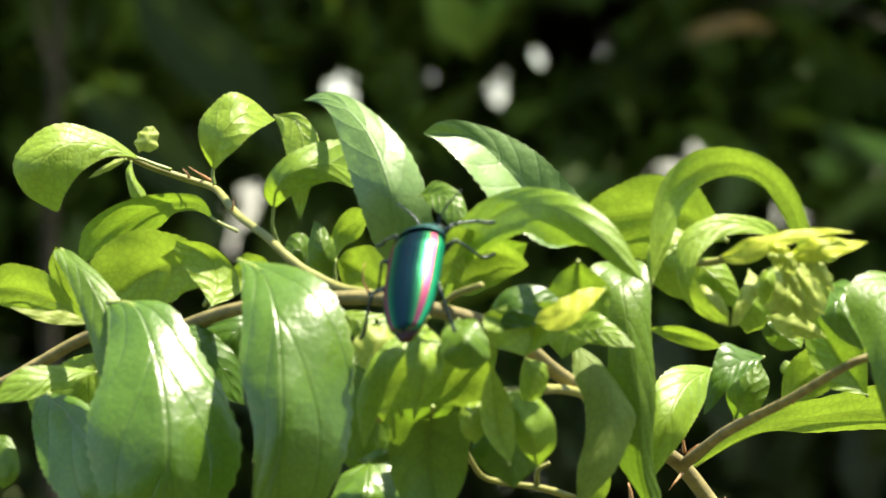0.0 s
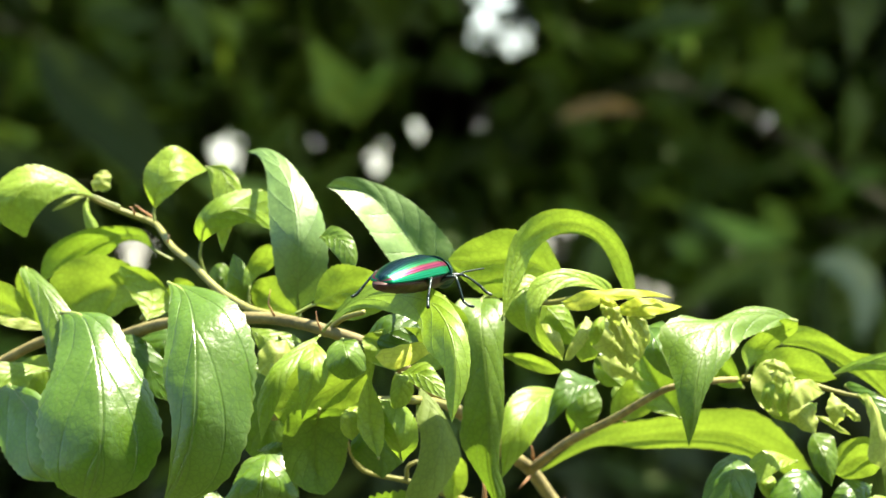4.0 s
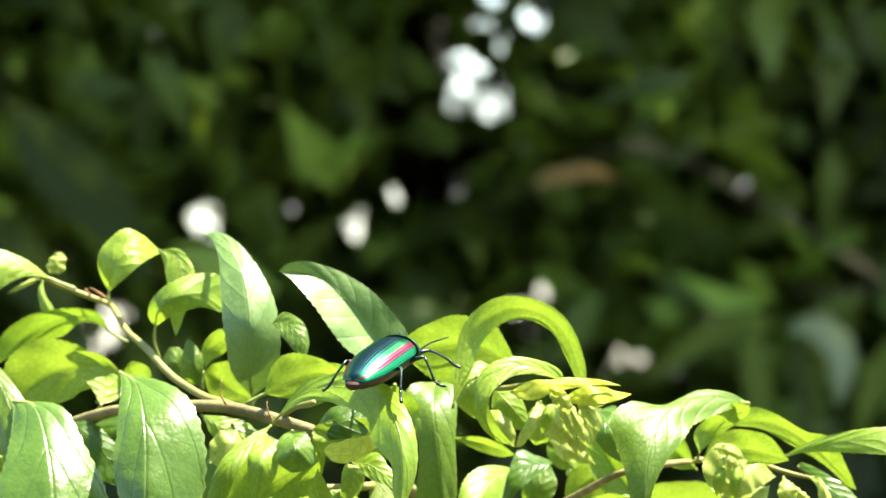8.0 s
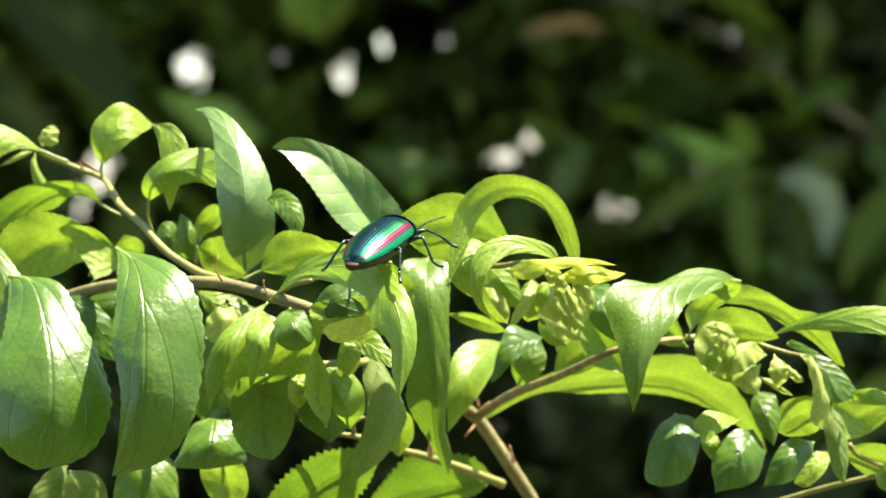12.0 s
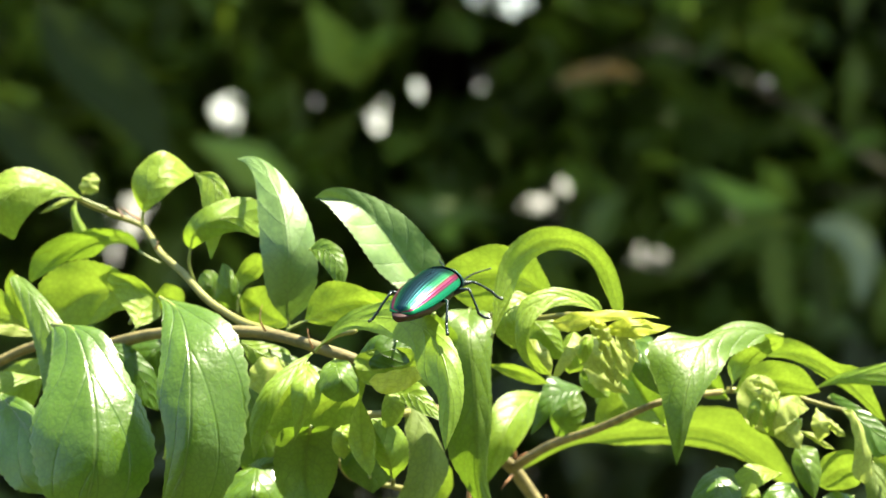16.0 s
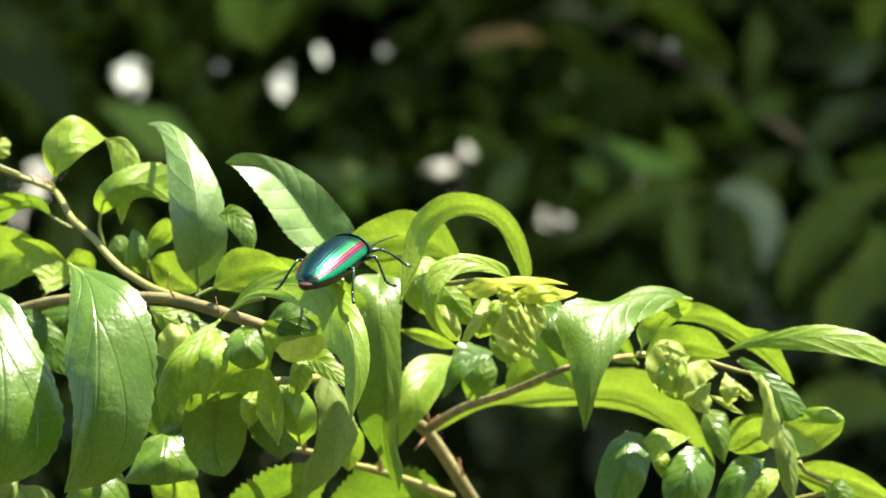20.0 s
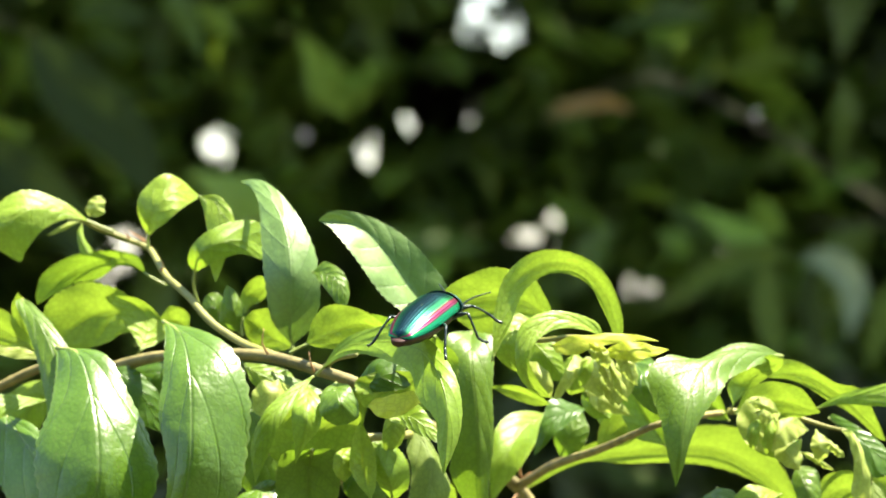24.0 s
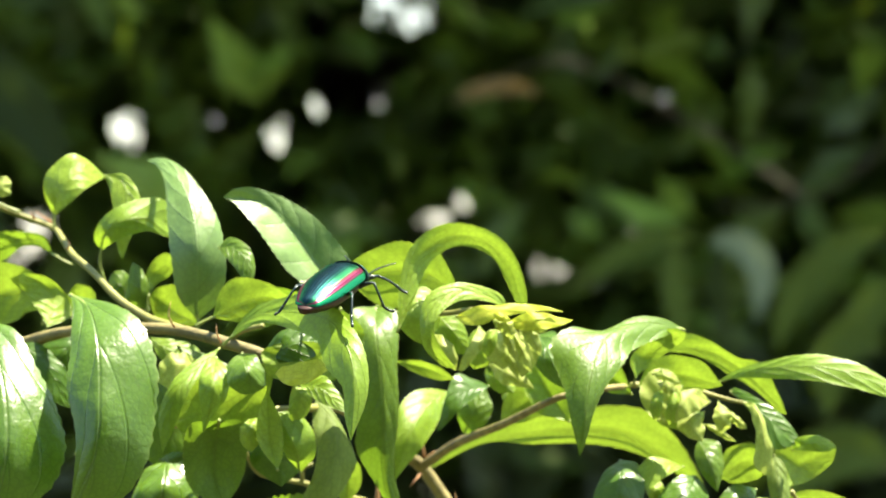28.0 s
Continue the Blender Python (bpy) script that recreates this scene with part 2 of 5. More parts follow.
def spline(pts, n):
    """n + 1 points of a smooth curve through pts."""
    pts = [Vector(p) for p in pts]
    ext = [pts[0] * 2 - pts[1]] + pts + [pts[-1] * 2 - pts[-2]]
    dense = []
    for i in range(1, len(ext) - 2):
        a, b, c, d = ext[i - 1], ext[i], ext[i + 1], ext[i + 2]
        for k in range(16):
            t = k / 16
            dense.append(0.5 * (2 * b + (c - a) * t + (2 * a - 5 * b + 4 * c - d) * t * t + (3 * b - a - 3 * c + d) * t ** 3))
    dense.append(pts[-1])
    run = [0.0]
    for p, q in zip(dense, dense[1:]):
        run.append(run[-1] + (q - p).length)
    out, j = [], 0
    for k in range(n + 1):
        want = run[-1] * k / n
        while j < len(run) - 2 and run[j + 1] < want:
            j += 1
        f = (want - run[j]) / max(run[j + 1] - run[j], 1e-9)
        out.append(dense[j].lerp(dense[j + 1], min(max(f, 0), 1)))
    return out


def tube_data(path, radii, sides=7, start=0):
    """Vertices and faces of a round tube along a path, closed at both ends."""
    verts, faces = [], []
    for i, p in enumerate(path):
        t = (path[min(i + 1, len(path) - 1)] - path[max(i - 1, 0)]).normalized()
        a = t.cross(Vector((0.13, 1, 0.21))).normalized()
        b = t.cross(a)
        for k in range(sides):
            w = 2 * math.pi * k / sides
            verts.append(p + (a * math.cos(w) + b * math.sin(w)) * radii[i])
    n = len(path)
    for i, k in product(range(n - 1), range(sides)):
        k2 = (k + 1) % sides
        faces.append((start + i * sides + k, start + i * sides + k2, start + (i + 1) * sides + k2, start + (i + 1) * sides + k))
    faces.append(tuple(start + k for k in reversed(range(sides))))
    faces.append(tuple(start + (n - 1) * sides + k for k in range(sides)))
    return verts, faces


BASE_Z = 1.6


def spot(x, z, y=0.0):
    """A place in the shrub from millimetres: across, up, and into the depth."""
    return Vector((x / 1000, y / 1000, BASE_Z + z / 1000))


# ---- ground and far surroundings ----
SOIL = plain_material("leaf_litter_ground", (0.025, 0.035, 0.010), (0.075, 0.065, 0.028), 0.9, 3.0, 0, 0.8, 0.02)


def ground():
    n, size = 60, 400.0
    line = [math.copysign(abs(k / (n / 2) - 1) ** 3, k / (n / 2) - 1) * size for k in range(n + 1)]
    verts = [(x, y, 0.03 * noise.noise((x * 0.7, y * 0.7, 0))) for y in line for x in line]
    faces = [(j * (n + 1) + i, j * (n + 1) + i + 1, (j + 1) * (n + 1) + i + 1, (j + 1) * (n + 1) + i) for j in range(n) for i in range(n)]
    ob = new("ground", mesh_of("ground", verts, faces, [SOIL]))
    tagged(ob, "shaded brown forest floor with leaf litter", "ground", kind="structure")


ground()


def far_leaf_material(name, a, b, glow, rough, share):
    n = Nodes(name)
    geo = n.add("NewGeometry")
    col = n.ramp(geo.outputs["Random Per Island"], [(0.1, a), (0.8, b), (0.95, tuple(2.4 * c for c in b))])
    n.link(col, n.bsdf.inputs["Base Color"])
    n.bsdf.inputs["Roughness"].default_value = rough
    trans = n.add("BsdfTranslucent")
    trans.inputs["Color"].default_value = (*glow, 1)
    both = n.add("MixShader")
    both.inputs[0].default_value = share
    n.link(n.bsdf.outputs[0], both.inputs[1])
    n.link(trans.outputs[0], both.inputs[2])
    n.link(both.outputs[0], n.out.inputs["Surface"])
    return n.mat


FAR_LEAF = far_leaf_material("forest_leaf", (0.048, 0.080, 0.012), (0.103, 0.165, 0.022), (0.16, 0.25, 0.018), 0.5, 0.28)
# darker copy of the forest leaf: deep shade is put into its colour
FAR_LEAF_SHADED = far_leaf_material("shaded_forest_leaf", (0.020, 0.032, 0.008), (0.040, 0.060, 0.012), (0.055, 0.088, 0.013), 0.6, 0.2)
FAR_BARK = plain_material("forest_bark", (0.025, 0.02, 0.012), (0.06, 0.048, 0.03), 0.9, 12.0, 0, 0.8, 0.01)


def foliage(name, centres, sizes, rng, mat, parent):
    """Many small bent leaves as one mesh of stuff."""
    n = len(centres)
    d = rng.normal(size=(n, 3))
    d[:, 2] -= 0.5
    d /= np.linalg.norm(d, axis=1)[:, None]
    side = np.cross(d, rng.normal(size=(n, 3)))
    side /= np.linalg.norm(side, axis=1)[:, None]
    up = np.cross(side, d)
    # the crowns stay open where the sky shows through
    place = centres + np.array(parent.location)
    k = (1.6 + place[:, 1]) / 7.0
    px, pz, dx, dz, hs = place[:, 0] / k, (place[:, 2] - BASE_Z) / k, d[:, 0] / k, d[:, 2] / k, sizes / 2
    keep = np.ones(n, bool)
    for gx, gz, gr in GAPS:
        along = np.clip(((gx - px) * dx + (gz - pz) * dz) / (dx * dx + dz * dz), -hs, hs)
        keep &= (px + along * dx - gx) ** 2 + (pz + along * dz - gz) ** 2 > (gr + np.where(sizes > 0.055, 0.13, 0.04) * sizes / k) ** 2
    centres, sizes, d, side, up = centres[keep], sizes[keep], d[keep], side[keep], up[keep]
    n = len(centres)
    s = sizes[:, None]
    rows = [centres - d * s * 0.5, centres - d * s * 0.08 + side * s * 0.22 + up * s * 0.05, centres + up * s * 0.0,
            centres - d * s * 0.08 - side * s * 0.22 + up * s * 0.05, centres + d * s * 0.5 - up * s * 0.12]
    verts = np.stack(rows, 1).reshape(-1, 3)
    idx = np.arange(n)[:, None] * 5
    faces = np.concatenate([idx + np.array([[0, 2, 1]]), idx + np.array([[0, 3, 2]]), idx + np.array([[1, 2, 4]]), idx + np.array([[2, 3, 4]])])
    me = bpy.data.meshes.new(name)
    me.from_pydata(verts.tolist(), [], faces.tolist())
    me.materials.append(mat)
    ob = new(name, me)
    ob.parent = parent
    return tagged(ob, kind="stuff")


# openings in the foliage through which the sky shows: across and height in metres where the crowns stand, and radius
GAPS = [
    (-0.049, 0.236, 0.0033),
    (-0.062, 0.217, 0.0020),
    (-0.029, 0.256, 0.0017),
    (0.024, 0.266, 0.0017),
    (-0.285, 0.191, 0.0026),
    (-0.271, 0.164, 0.0017),
    (-0.298, 0.207, 0.0013),
    (-0.185, 0.207, 0.0009),
    (-0.117, 0.160, 0.0006),
    (-0.083, 0.114, 0.0013),
    (0.086, 0.086, 0.0026),
    (0.113, 0.098, 0.0017),
    (0.199, 0.020, 0.0006),
    (0.212, 0.027, 0.0005),
    (-0.398, 0.085, 0.0040),
    (-0.421, 0.022, 0.0031),
    (-0.384, 0.065, 0.0023),
    (0.349, 0.216, 0.0009),
    (0.004, 0.319, 0.0020),
    (0.014, 0.349, 0.0015),
    (-0.002, 0.382, 0.0020),
    (0.044, 0.422, 0.0022),
    (0.058, 0.449, 0.0020),
    (-0.035, 0.409, 0.0010),
    (0.038, 0.371, 0.0036),
    (0.022, 0.381, 0.0027),
    (0.053, 0.314, 0.0028),
    (0.006, 0.241, 0.0036),
    (0.025, 0.252, 0.0033),
    (-0.008, 0.219, 0.0027),
    (0.098, 0.419, 0.0034),
]


def branchy(parent, foot, top, r, rng, limbs):
    """A tapered trunk with limbs, as two parts."""
    path = spline([foot, foot.lerp(top, 0.4) + Vector((0.05, 0.04, 0)), foot.lerp(top, 0.75) - Vector((0.04, 0.02, 0)), top], 14)
    v, f = tube_data(path, [r * (1 - 0.75 * i / 14) for i in range(15)], 10)
    part("trunk", mesh_of("trunk", v, f, [FAR_BARK]), parent)
    for k in range(limbs):
        a = path[6 + k % 8]
        w = rng.uniform(0, 2 * math.pi)
        b = a + Vector((math.cos(w), math.sin(w) * 0.5, 0.35)) * rng.uniform(0.5, 1.1)
        p = spline([a, a.lerp(b, 0.5) + Vector((0, 0, 0.06)), b], 6)
        v, f = tube_data(p, [r * 0.35 * (1 - 0.8 * i / 6) for i in range(7)], 6)
        part("limb", mesh_of("limb", v, f, [FAR_BARK]), parent)


def forest_tree(x, y, width, low, high, count, seed, deep, label, mat=FAR_LEAF, spread=1.0):
    rng = np.random.default_rng(seed)
    tree = new("forest_tree")
    tagged(tree, label, "tree", "trees behind the shrub")
    tree.location = (x, y, 0)
    branchy(tree, Vector((0, 1.3, 0)), Vector((rng.uniform(-0.1, 0.1), 1.2, high * 0.9)), 0.06, rng, 7)
    c = np.stack([rng.uniform(-width, width, count), rng.uniform(-deep, deep, count), rng.uniform(low, high, count)], 1)
    # uneven crown outline
    edge = 0.75 + 0.25 * np.sin(c[:, 2] * 5 + seed) * np.cos(c[:, 1] * 7)
    keep = np.abs(c[:, 0]) < width * edge
    c = c[keep]
    foliage("crown", c, spread * rng.uniform(0.06, 0.13, len(c)), rng, mat, tree)
    return tree


# the right-hand tree takes the leaf colour that has the shade in it
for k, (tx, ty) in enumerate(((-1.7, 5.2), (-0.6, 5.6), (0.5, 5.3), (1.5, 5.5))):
    forest_tree(tx, ty, 1.4, 1.40, 3.1, 16000, 11 + k, 0.7, "dark green leafy forest tree in deep shade", FAR_LEAF_SHADED if tx > 1 else FAR_LEAF)
# crowns overhead, out of view, added to keep sun off the background
for k, tx in enumerate((-1.6, 0.0, 1.6)):
    forest_tree(tx, 4.4, 1.35, 2.35, 3.6, 10000, 31 + k, 2.9, "unseen tall shade tree with a dense dark crown")

# back row that closes the sky between crowns, its leaf colour darkened as shade
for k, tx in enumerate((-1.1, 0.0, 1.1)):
    forest_tree(tx, 6.35, 0.95, 1.15, 2.95, 34000, 91 + k, 0.12, "dense small-leaved tree far back in the wood", FAR_LEAF_SHADED, 0.40)

# unseen trees added behind the viewer to block horizon sky from the glossy leaves
for k, tx in enumerate((-4.6, -1.6, 1.6, 4.6)):
    forest_tree(tx, -8.0 - 0.6 * (k % 2), 2.3, 0.3, 5.2, 7000, 71 + k, 1.2, "unseen leafy tree behind the viewer, added to cut sky reflections", spread=3.2)

# low shrubs added to darken the lower background, shade painted in their leaves
for k, tx in enumerate((-1.5, 0.0, 1.5)):
    under = new("dark_backdrop_shrub")
    under.location = (tx, 4.9, 0)
    tagged(under, "low shrub added as a dark backdrop, shade put into its leaf colour", "shrub", "low shrubs behind")
    rng = np.random.default_rng(51 + k)
    branchy(under, Vector((0, 0.3, 0)), Vector((0.05, 0.3, 1.35)), 0.025, rng, 5)
    c = np.stack([rng.uniform(-0.95, 0.95, 9000), rng.uniform(-0.35, 0.5, 9000), rng.uniform(0.05, 1.0, 9000) ** 0.8 * 1.5], 1)
    foliage("crown", c, rng.uniform(0.06, 0.13, len(c)), rng, FAR_LEAF_SHADED, under)

# ---- the shrub ----
shrub = new("shrub")
shrub.location = (0, 0, 0)
tagged(shrub, "sunlit shrub branch with glossy green and lime leaves", "shrub")


def leaf(kind, pts, wl, wr, turn=(0, 0), fold=(12, 12), peak=0.42, label="", owner=None):
    """A serrated leaf on its stalk. pts: its midrib from the twig to the tip; wl, wr: its half widths to the left and right of that way;
    turn: by which it is rolled about the midrib at either end; fold: by which its halves rise from the midrib."""
    n, m = 36, 5
    mid = spline([spot(*p) for p in pts], n)
    base = mid[0].copy()
    mid = [p - base for p in mid]
    length = sum((b - a).length for a, b in zip(mid, mid[1:]))
    away = Vector((0, 1, 0))
    verts, uvs, faces = [], [], []
    rnd = random.Random(round(sum(p[0] * 7 + p[1] * 3 for p in pts)))
    seed = rnd.uniform(0, 50)
    small = min(1.0, (wl + wr) / 12)
    neck = min(0.12, 0.006 / length) if length > 0.032 else min(0.04, 0.0015 / length)
    last = None
    for i, p in enumerate(mid):
        s = i / n
        t = (mid[min(i + 1, n)] - mid[max(i - 1, 0)]).normalized()
        flat = t.cross(away)
        if flat.length < 0.25 and last is not None:
            flat = last - t * last.dot(t)
        flat.normalize()
        last = flat
        nrm = t.cross(flat)
        w = radians(turn[0] + (turn[1] - turn[0]) * s)
        lat = flat * math.cos(w) + nrm * math.sin(w)
        nor = t.cross(lat)
        q = max(0.0, (s - neck) / (1 - neck))
        e = math.log(0.5) / math.log(peak)
        prof = math.sin(math.pi * q ** e) ** 0.75 if 0 < q < 1 else 0.0
        prof *= 1.0 - 0.35 * max(0.0, (q - 0.72) / 0.28)
        tooth = 1.0 + (0.015 if i % 2 else -0.015) * (1 if q > 0.15 else 0)
        for u in range(-m, m + 1):
            a = abs(u) / m
            half = (wl if u > 0 else wr) / 1000 * prof * (tooth if abs(u) == m else 1.0)
            rise = radians(fold[0] if u > 0 else fold[1])
            bow = rise * (1.25 - 0.55 * a)
            out = lat * (math.copysign(1, u) * math.cos(bow) * half * a) + nor * (math.sin(bow) * half * a)
            rip = small * 0.0006 * math.sin(s * 26 + seed + 2 * u / m) * a * a * prof
            rip += small * 0.0009 * noise.noise((s * 5 + seed, a * 2 * (1 if u > 0 else -1), seed)) * prof
            verts.append(p + out + nor * rip)
            uvs.append((0.5 + 0.5 * u / m, q))
    cols = 2 * m + 1
    for i in range(n):
        if (i + 1) / n <= neck:
            continue
        for u in range(2 * m):
            faces.append((i * cols + u, i * cols + u + 1, (i + 1) * cols + u + 1, (i + 1) * cols + u))
    ob = part("leaf", mesh_of("leaf", verts, faces, [LEAF[kind]], uvs), owner, label, Matrix.Translation(base))
    thick = min(0.0011, 0.00035 + (wl + wr) * 0.000012)
    radii = [max(0.00012, thick * (1.0 if i / n < neck else 0.75) * (1 - 0.9 * i / n) * min(1.0, 0.45 + 0.3 * i)) for i in range(n + 1)]
    v, f = tube_data([p + Vector((0, 0.0002 + (0.0009 if kind == "broad" else 0.0004) * min(1.0, i / 8), -0.0001)) for i, p in enumerate(mid[: n - 1])], radii[: n - 1], 6)
    part("leaf_stalk", mesh_of("leaf_stalk", v, f, [STALK]), ob)
    return ob


def blade(kind, mid, left, right, stalk=(), label="", wave=0.0, teeth=1.0):
    """A leaf between its midrib and its two edges, which all run from its base to its tip; stalk: the way from the twig to the base."""
    n, m = 44, 6
    rib = spline([spot(*p) for p in mid], n)
    sides = [spline([spot(*p) for p in (mid[0], *edge, mid[-1])], n) for edge in (right, left)]
    base = rib[0].copy()
    rnd = random.Random(round(sum(p[0] * 7 + p[1] * 3 for p in mid)))
    seed = rnd.uniform(0, 50)
    verts, uvs, faces = [], [], []
    for i, p in enumerate(rib):
        s = i / n
        t = rib[min(i + 1, n)] - rib[max(i - 1, 0)]
        for u in range(-m, m + 1):
            a = abs(u) / m
            way = (sides[1] if u > 0 else sides[0])[i] - p
            half = way.length
            nor = t.cross(way)
            nor = nor.normalized() if nor.length > 1e-12 else Vector((0, -1, 0))
            if nor.y > 0:
                nor = -nor
            tooth = 1.0 + (0.022 if i % 2 else -0.018) * teeth if abs(u) == m and 0.12 < s < 0.97 else 1.0
            swell = 0.16 * half * a * (1 - a) + half * (0.02 + 0.10 * wave) * math.sin(s * 24 + seed + 2.4 * u / m) * a
            swell += half * 0.11 * noise.noise((s * 5 + seed, 2.2 * u / m, seed)) * a
            verts.append(p - base + way * (a * tooth) + nor * swell)
            uvs.append((0.5 + 0.5 * u / m, s))
    cols = 2 * m + 1
    for i in range(n):
        for u in range(2 * m):
            faces.append((i * cols + u, i * cols + u + 1, (i + 1) * cols + u + 1, (i + 1) * cols + u))
    ob = part("leaf", mesh_of("leaf", verts, faces, [LEAF[kind]], uvs), shrub, label, Matrix.Translation(base))
    wide = max((a - b).length for a, b in zip(*sides))
    thick = min(0.0008, 0.0003 + 0.012 * wide)
    path = [p - base + Vector((0, 0.0009 * min(1.0, i / 3), -0.0001)) for i, p in enumerate(rib[: n - 2])]
    if stalk:
        path = [p - base for p in spline([spot(*p) for p in stalk] + [rib[0]], 8)][:-1] + path
    k = len(path)
    v, f = tube_data(path, [max(0.00010, thick * (1 - 0.92 * i / k)) for i in range(k)], 7)
    part("leaf_stalk", mesh_of("leaf_stalk", v, f, [STALK]), ob)
    return ob


def stem(pts, r0, r1, mat, name):
    n = max(10, 5 * len(pts))
    path = spline([spot(*p) for p in pts], n)
    knots = [1 + 0.16 * max(0, noise.noise((p.x * 60, p.z * 60, 3))) + 0.06 * noise.noise((p.x * 260, p.z * 260, 1)) for p in path]
    v, f = tube_data(path, [(0.80 if mat == BARK else 0.95) * (r0 + (r1 - r0) * i / n) / 1000 * knots[i] for i in range(n + 1)], 10)
    return part(name, mesh_of(name, v, f, [mat]), shrub)


def thorn(pts, r):
    p = spline([spot(*q) for q in pts], 6)
    v, f = tube_data(p, [r * (1 - 0.85 * i / 6) / 1000 for i in range(7)], 6)
    part("bud_scale", mesh_of("bud_scale", v, f, [THORN]), shrub)


stem([(30.2, -84.6, 66.0), (22.3, -71.8, 64.0), (12.0, -56.6, 60.0), (4.8, -51.9, 50.0), (-3.0, -44.7, 30.0), (-15.1, -36.3, 0.0), (-22.3, -30.9, -30.0), (-26.6, -28.0, -40.0), (-32.5, -25.0, -42.0), (-38.4, -23.0, -40.0), (-46.0, -20.5, -36.0), (-53.6, -18.6, -30.0), (-59.7, -17.9, -26.0), (-71.9, -17.7, -20.0), (-82.9, -18.1, -12.0), (-90.9, -19.4, -4.0), (-100.6, -21.9, 6.0)], 2.4, 1.85, BARK, "stem")
stem([(-49.0, -19.9, -34.0), (-55.2, -17.4, -28.0), (-61.6, -15.1, -16.0), (-69.4, -10.3, -8.0), (-74.2, -5.7, -2.0), (-77.6, -1.9, 4.0), (-83.8, 3.5, 14.0), (-87.6, 8.9, 28.0), (-90.1, 11.5, 34.0), (-97.7, 14.6, 36.0), (-103.9, 17.1, 36.0), (-109.3, 19.9, 36.0), (-114.0, 22.0, 36.0)], 1.25, 0.75, GREEN_BARK, "twig")
stem([(12.0, -56.6, 60.0), (22.0, -49.8, 38.0), (33.7, -44.9, 4.0), (45.1, -39.1, -24.0), (51.1, -37.0, -26.0), (60.5, -35.6, -16.0), (66.8, -35.0, -8.0)], 1.7, 1.0, BARK, "twig")
stem([(68.3, -34.6, -8.0), (76.0, -34.9, -6.0), (84.4, -35.7, -5.0), (90.4, -37.6, -6.0), (95.6, -39.2, -8.0), (100.1, -40.2, -10.0)], 0.9, 0.5, GREEN_BARK, "twig")
stem([(-56.1, -43.8, -24.0), (-46.3, -42.3, -26.0), (-34.2, -40.6, -30.0), (-20.8, -40.0, -26.0), (-15.0, -39.6, -8.0), (-9.0, -40.5, 14.0)], 1.25, 1.1, GREEN_BARK, "twig")
stem([(-54.7, -36.1, -20.0), (-56.0, -39.5, -22.0), (-53.9, -42.0, -24.0), (-50.1, -42.9, -25.0)], 0.55, 0.5, GREEN_BARK, "twig")
stem([(-41.0, -36.5, -26.0), (-41.8, -39.4, -27.0), (-39.5, -41.7, -28.0)], 0.55, 0.5, GREEN_BARK, "twig")
stem([(-36.9, -49.1, -4.0), (-36.4, -51.8, 0.0), (-33.8, -56.8, 4.0), (-29.7, -58.6, 8.0), (-19.9, -60.6, 16.0), (-10.7, -63.9, 24.0), (-3.0, -66.2, 32.0), (6.3, -69.6, 42.0), (19.0, -75.1, 56.0)], 0.5, 1.45, GREEN_BARK, "twig")
stem([(-21.4, -59.6, 14.0), (-21.1, -56.5, 12.0), (-18.3, -55.0, 12.0)], 0.6, 0.5, GREEN_BARK, "twig")
stem([(13.0, -14.2, -20.0), (18.2, -14.9, -26.0), (25.5, -14.1, -34.0), (31.4, -14.5, -40.0)], 0.9, 0.7, GREEN_BARK, "twig")
stem([(-3.0, -44.7, 30.0), (-2.9, -37.0, 30.0), (-1.4, -23.0, 26.0), (4.8, -14.4, 14.0), (15.3, -13.9, -12.0)], 1.0, 0.8, GREEN_BARK, "twig")
stem([(-41.5, -23.3, -38.0), (-36.9, -19.4, -42.0), (-30.8, -17.9, -48.0)], 0.8, 0.7, GREEN_BARK, "twig")
stem([(-105.6, -18.2, 4.0), (-112.3, -20.0, 8.0), (-120.2, -22.0, 12.0), (-129.5, -26.2, 16.0), (-136.2, -29.3, 18.0), (-144.1, -32.2, 20.0)], 1.8, 1.5, BARK, "twig")
stem([(112.1, -64.1, 0.0), (114.5, -67.2, 2.0), (120.7, -70.1, 4.0), (125.5, -71.7, 6.0), (116.4, -73.6, 8.0), (106.0, -76.1, 12.0), (92.6, -80.2, 20.0)], 0.7, 0.8, GREEN_BARK, "twig")
thorn([(-54.7, -17.7, -32.0), (-56.1, -14.7, -34.0), (-55.5, -10.9, -34.0)], .35)
thorn([(-42.1, -22.3, -42.0), (-43.1, -19.8, -44.0), (-43.4, -17.3, -44.0)], .35)
thorn([(12.7, -53.6, 56.0), (12.4, -50.9, 54.0), (11.8, -48.8, 53.0)], .5)
thorn([(13.5, -54.1, 56.0), (14.6, -53.0, 54.0), (15.9, -52.0, 54.0)], .5)
thorn([(11.9, -58.4, 56.0), (9.9, -60.5, 54.0), (8.6, -62.1, 54.0)], .5)
thorn([(22.2, -69.2, 58.0), (21.7, -66.7, 56.0), (21.2, -64.1, 56.0)], .5)
thorn([(-0.7, -66.2, 30.0), (-0.7, -62.5, 28.0), (-1.1, -60.2, 28.0)], .9)
thorn([(-85.2, 5.0, 16.0), (-84.8, 5.9, 14.0), (-84.6, 6.8, 14.0)], .4)
thorn([(-95.2, 14.1, 34.0), (-95.7, 15.2, 33.0), (-96.6, 16.0, 33.0)], .4)
thorn([(-90.4, 13.1, 36.0), (-92.8, 14.7, 34.0), (-95.2, 16.4, 33.0)], .45)
thorn([(-85.8, 6.6, 24.0), (-85.2, 7.2, 22.0), (-85.0, 7.7, 22.0)], .35)
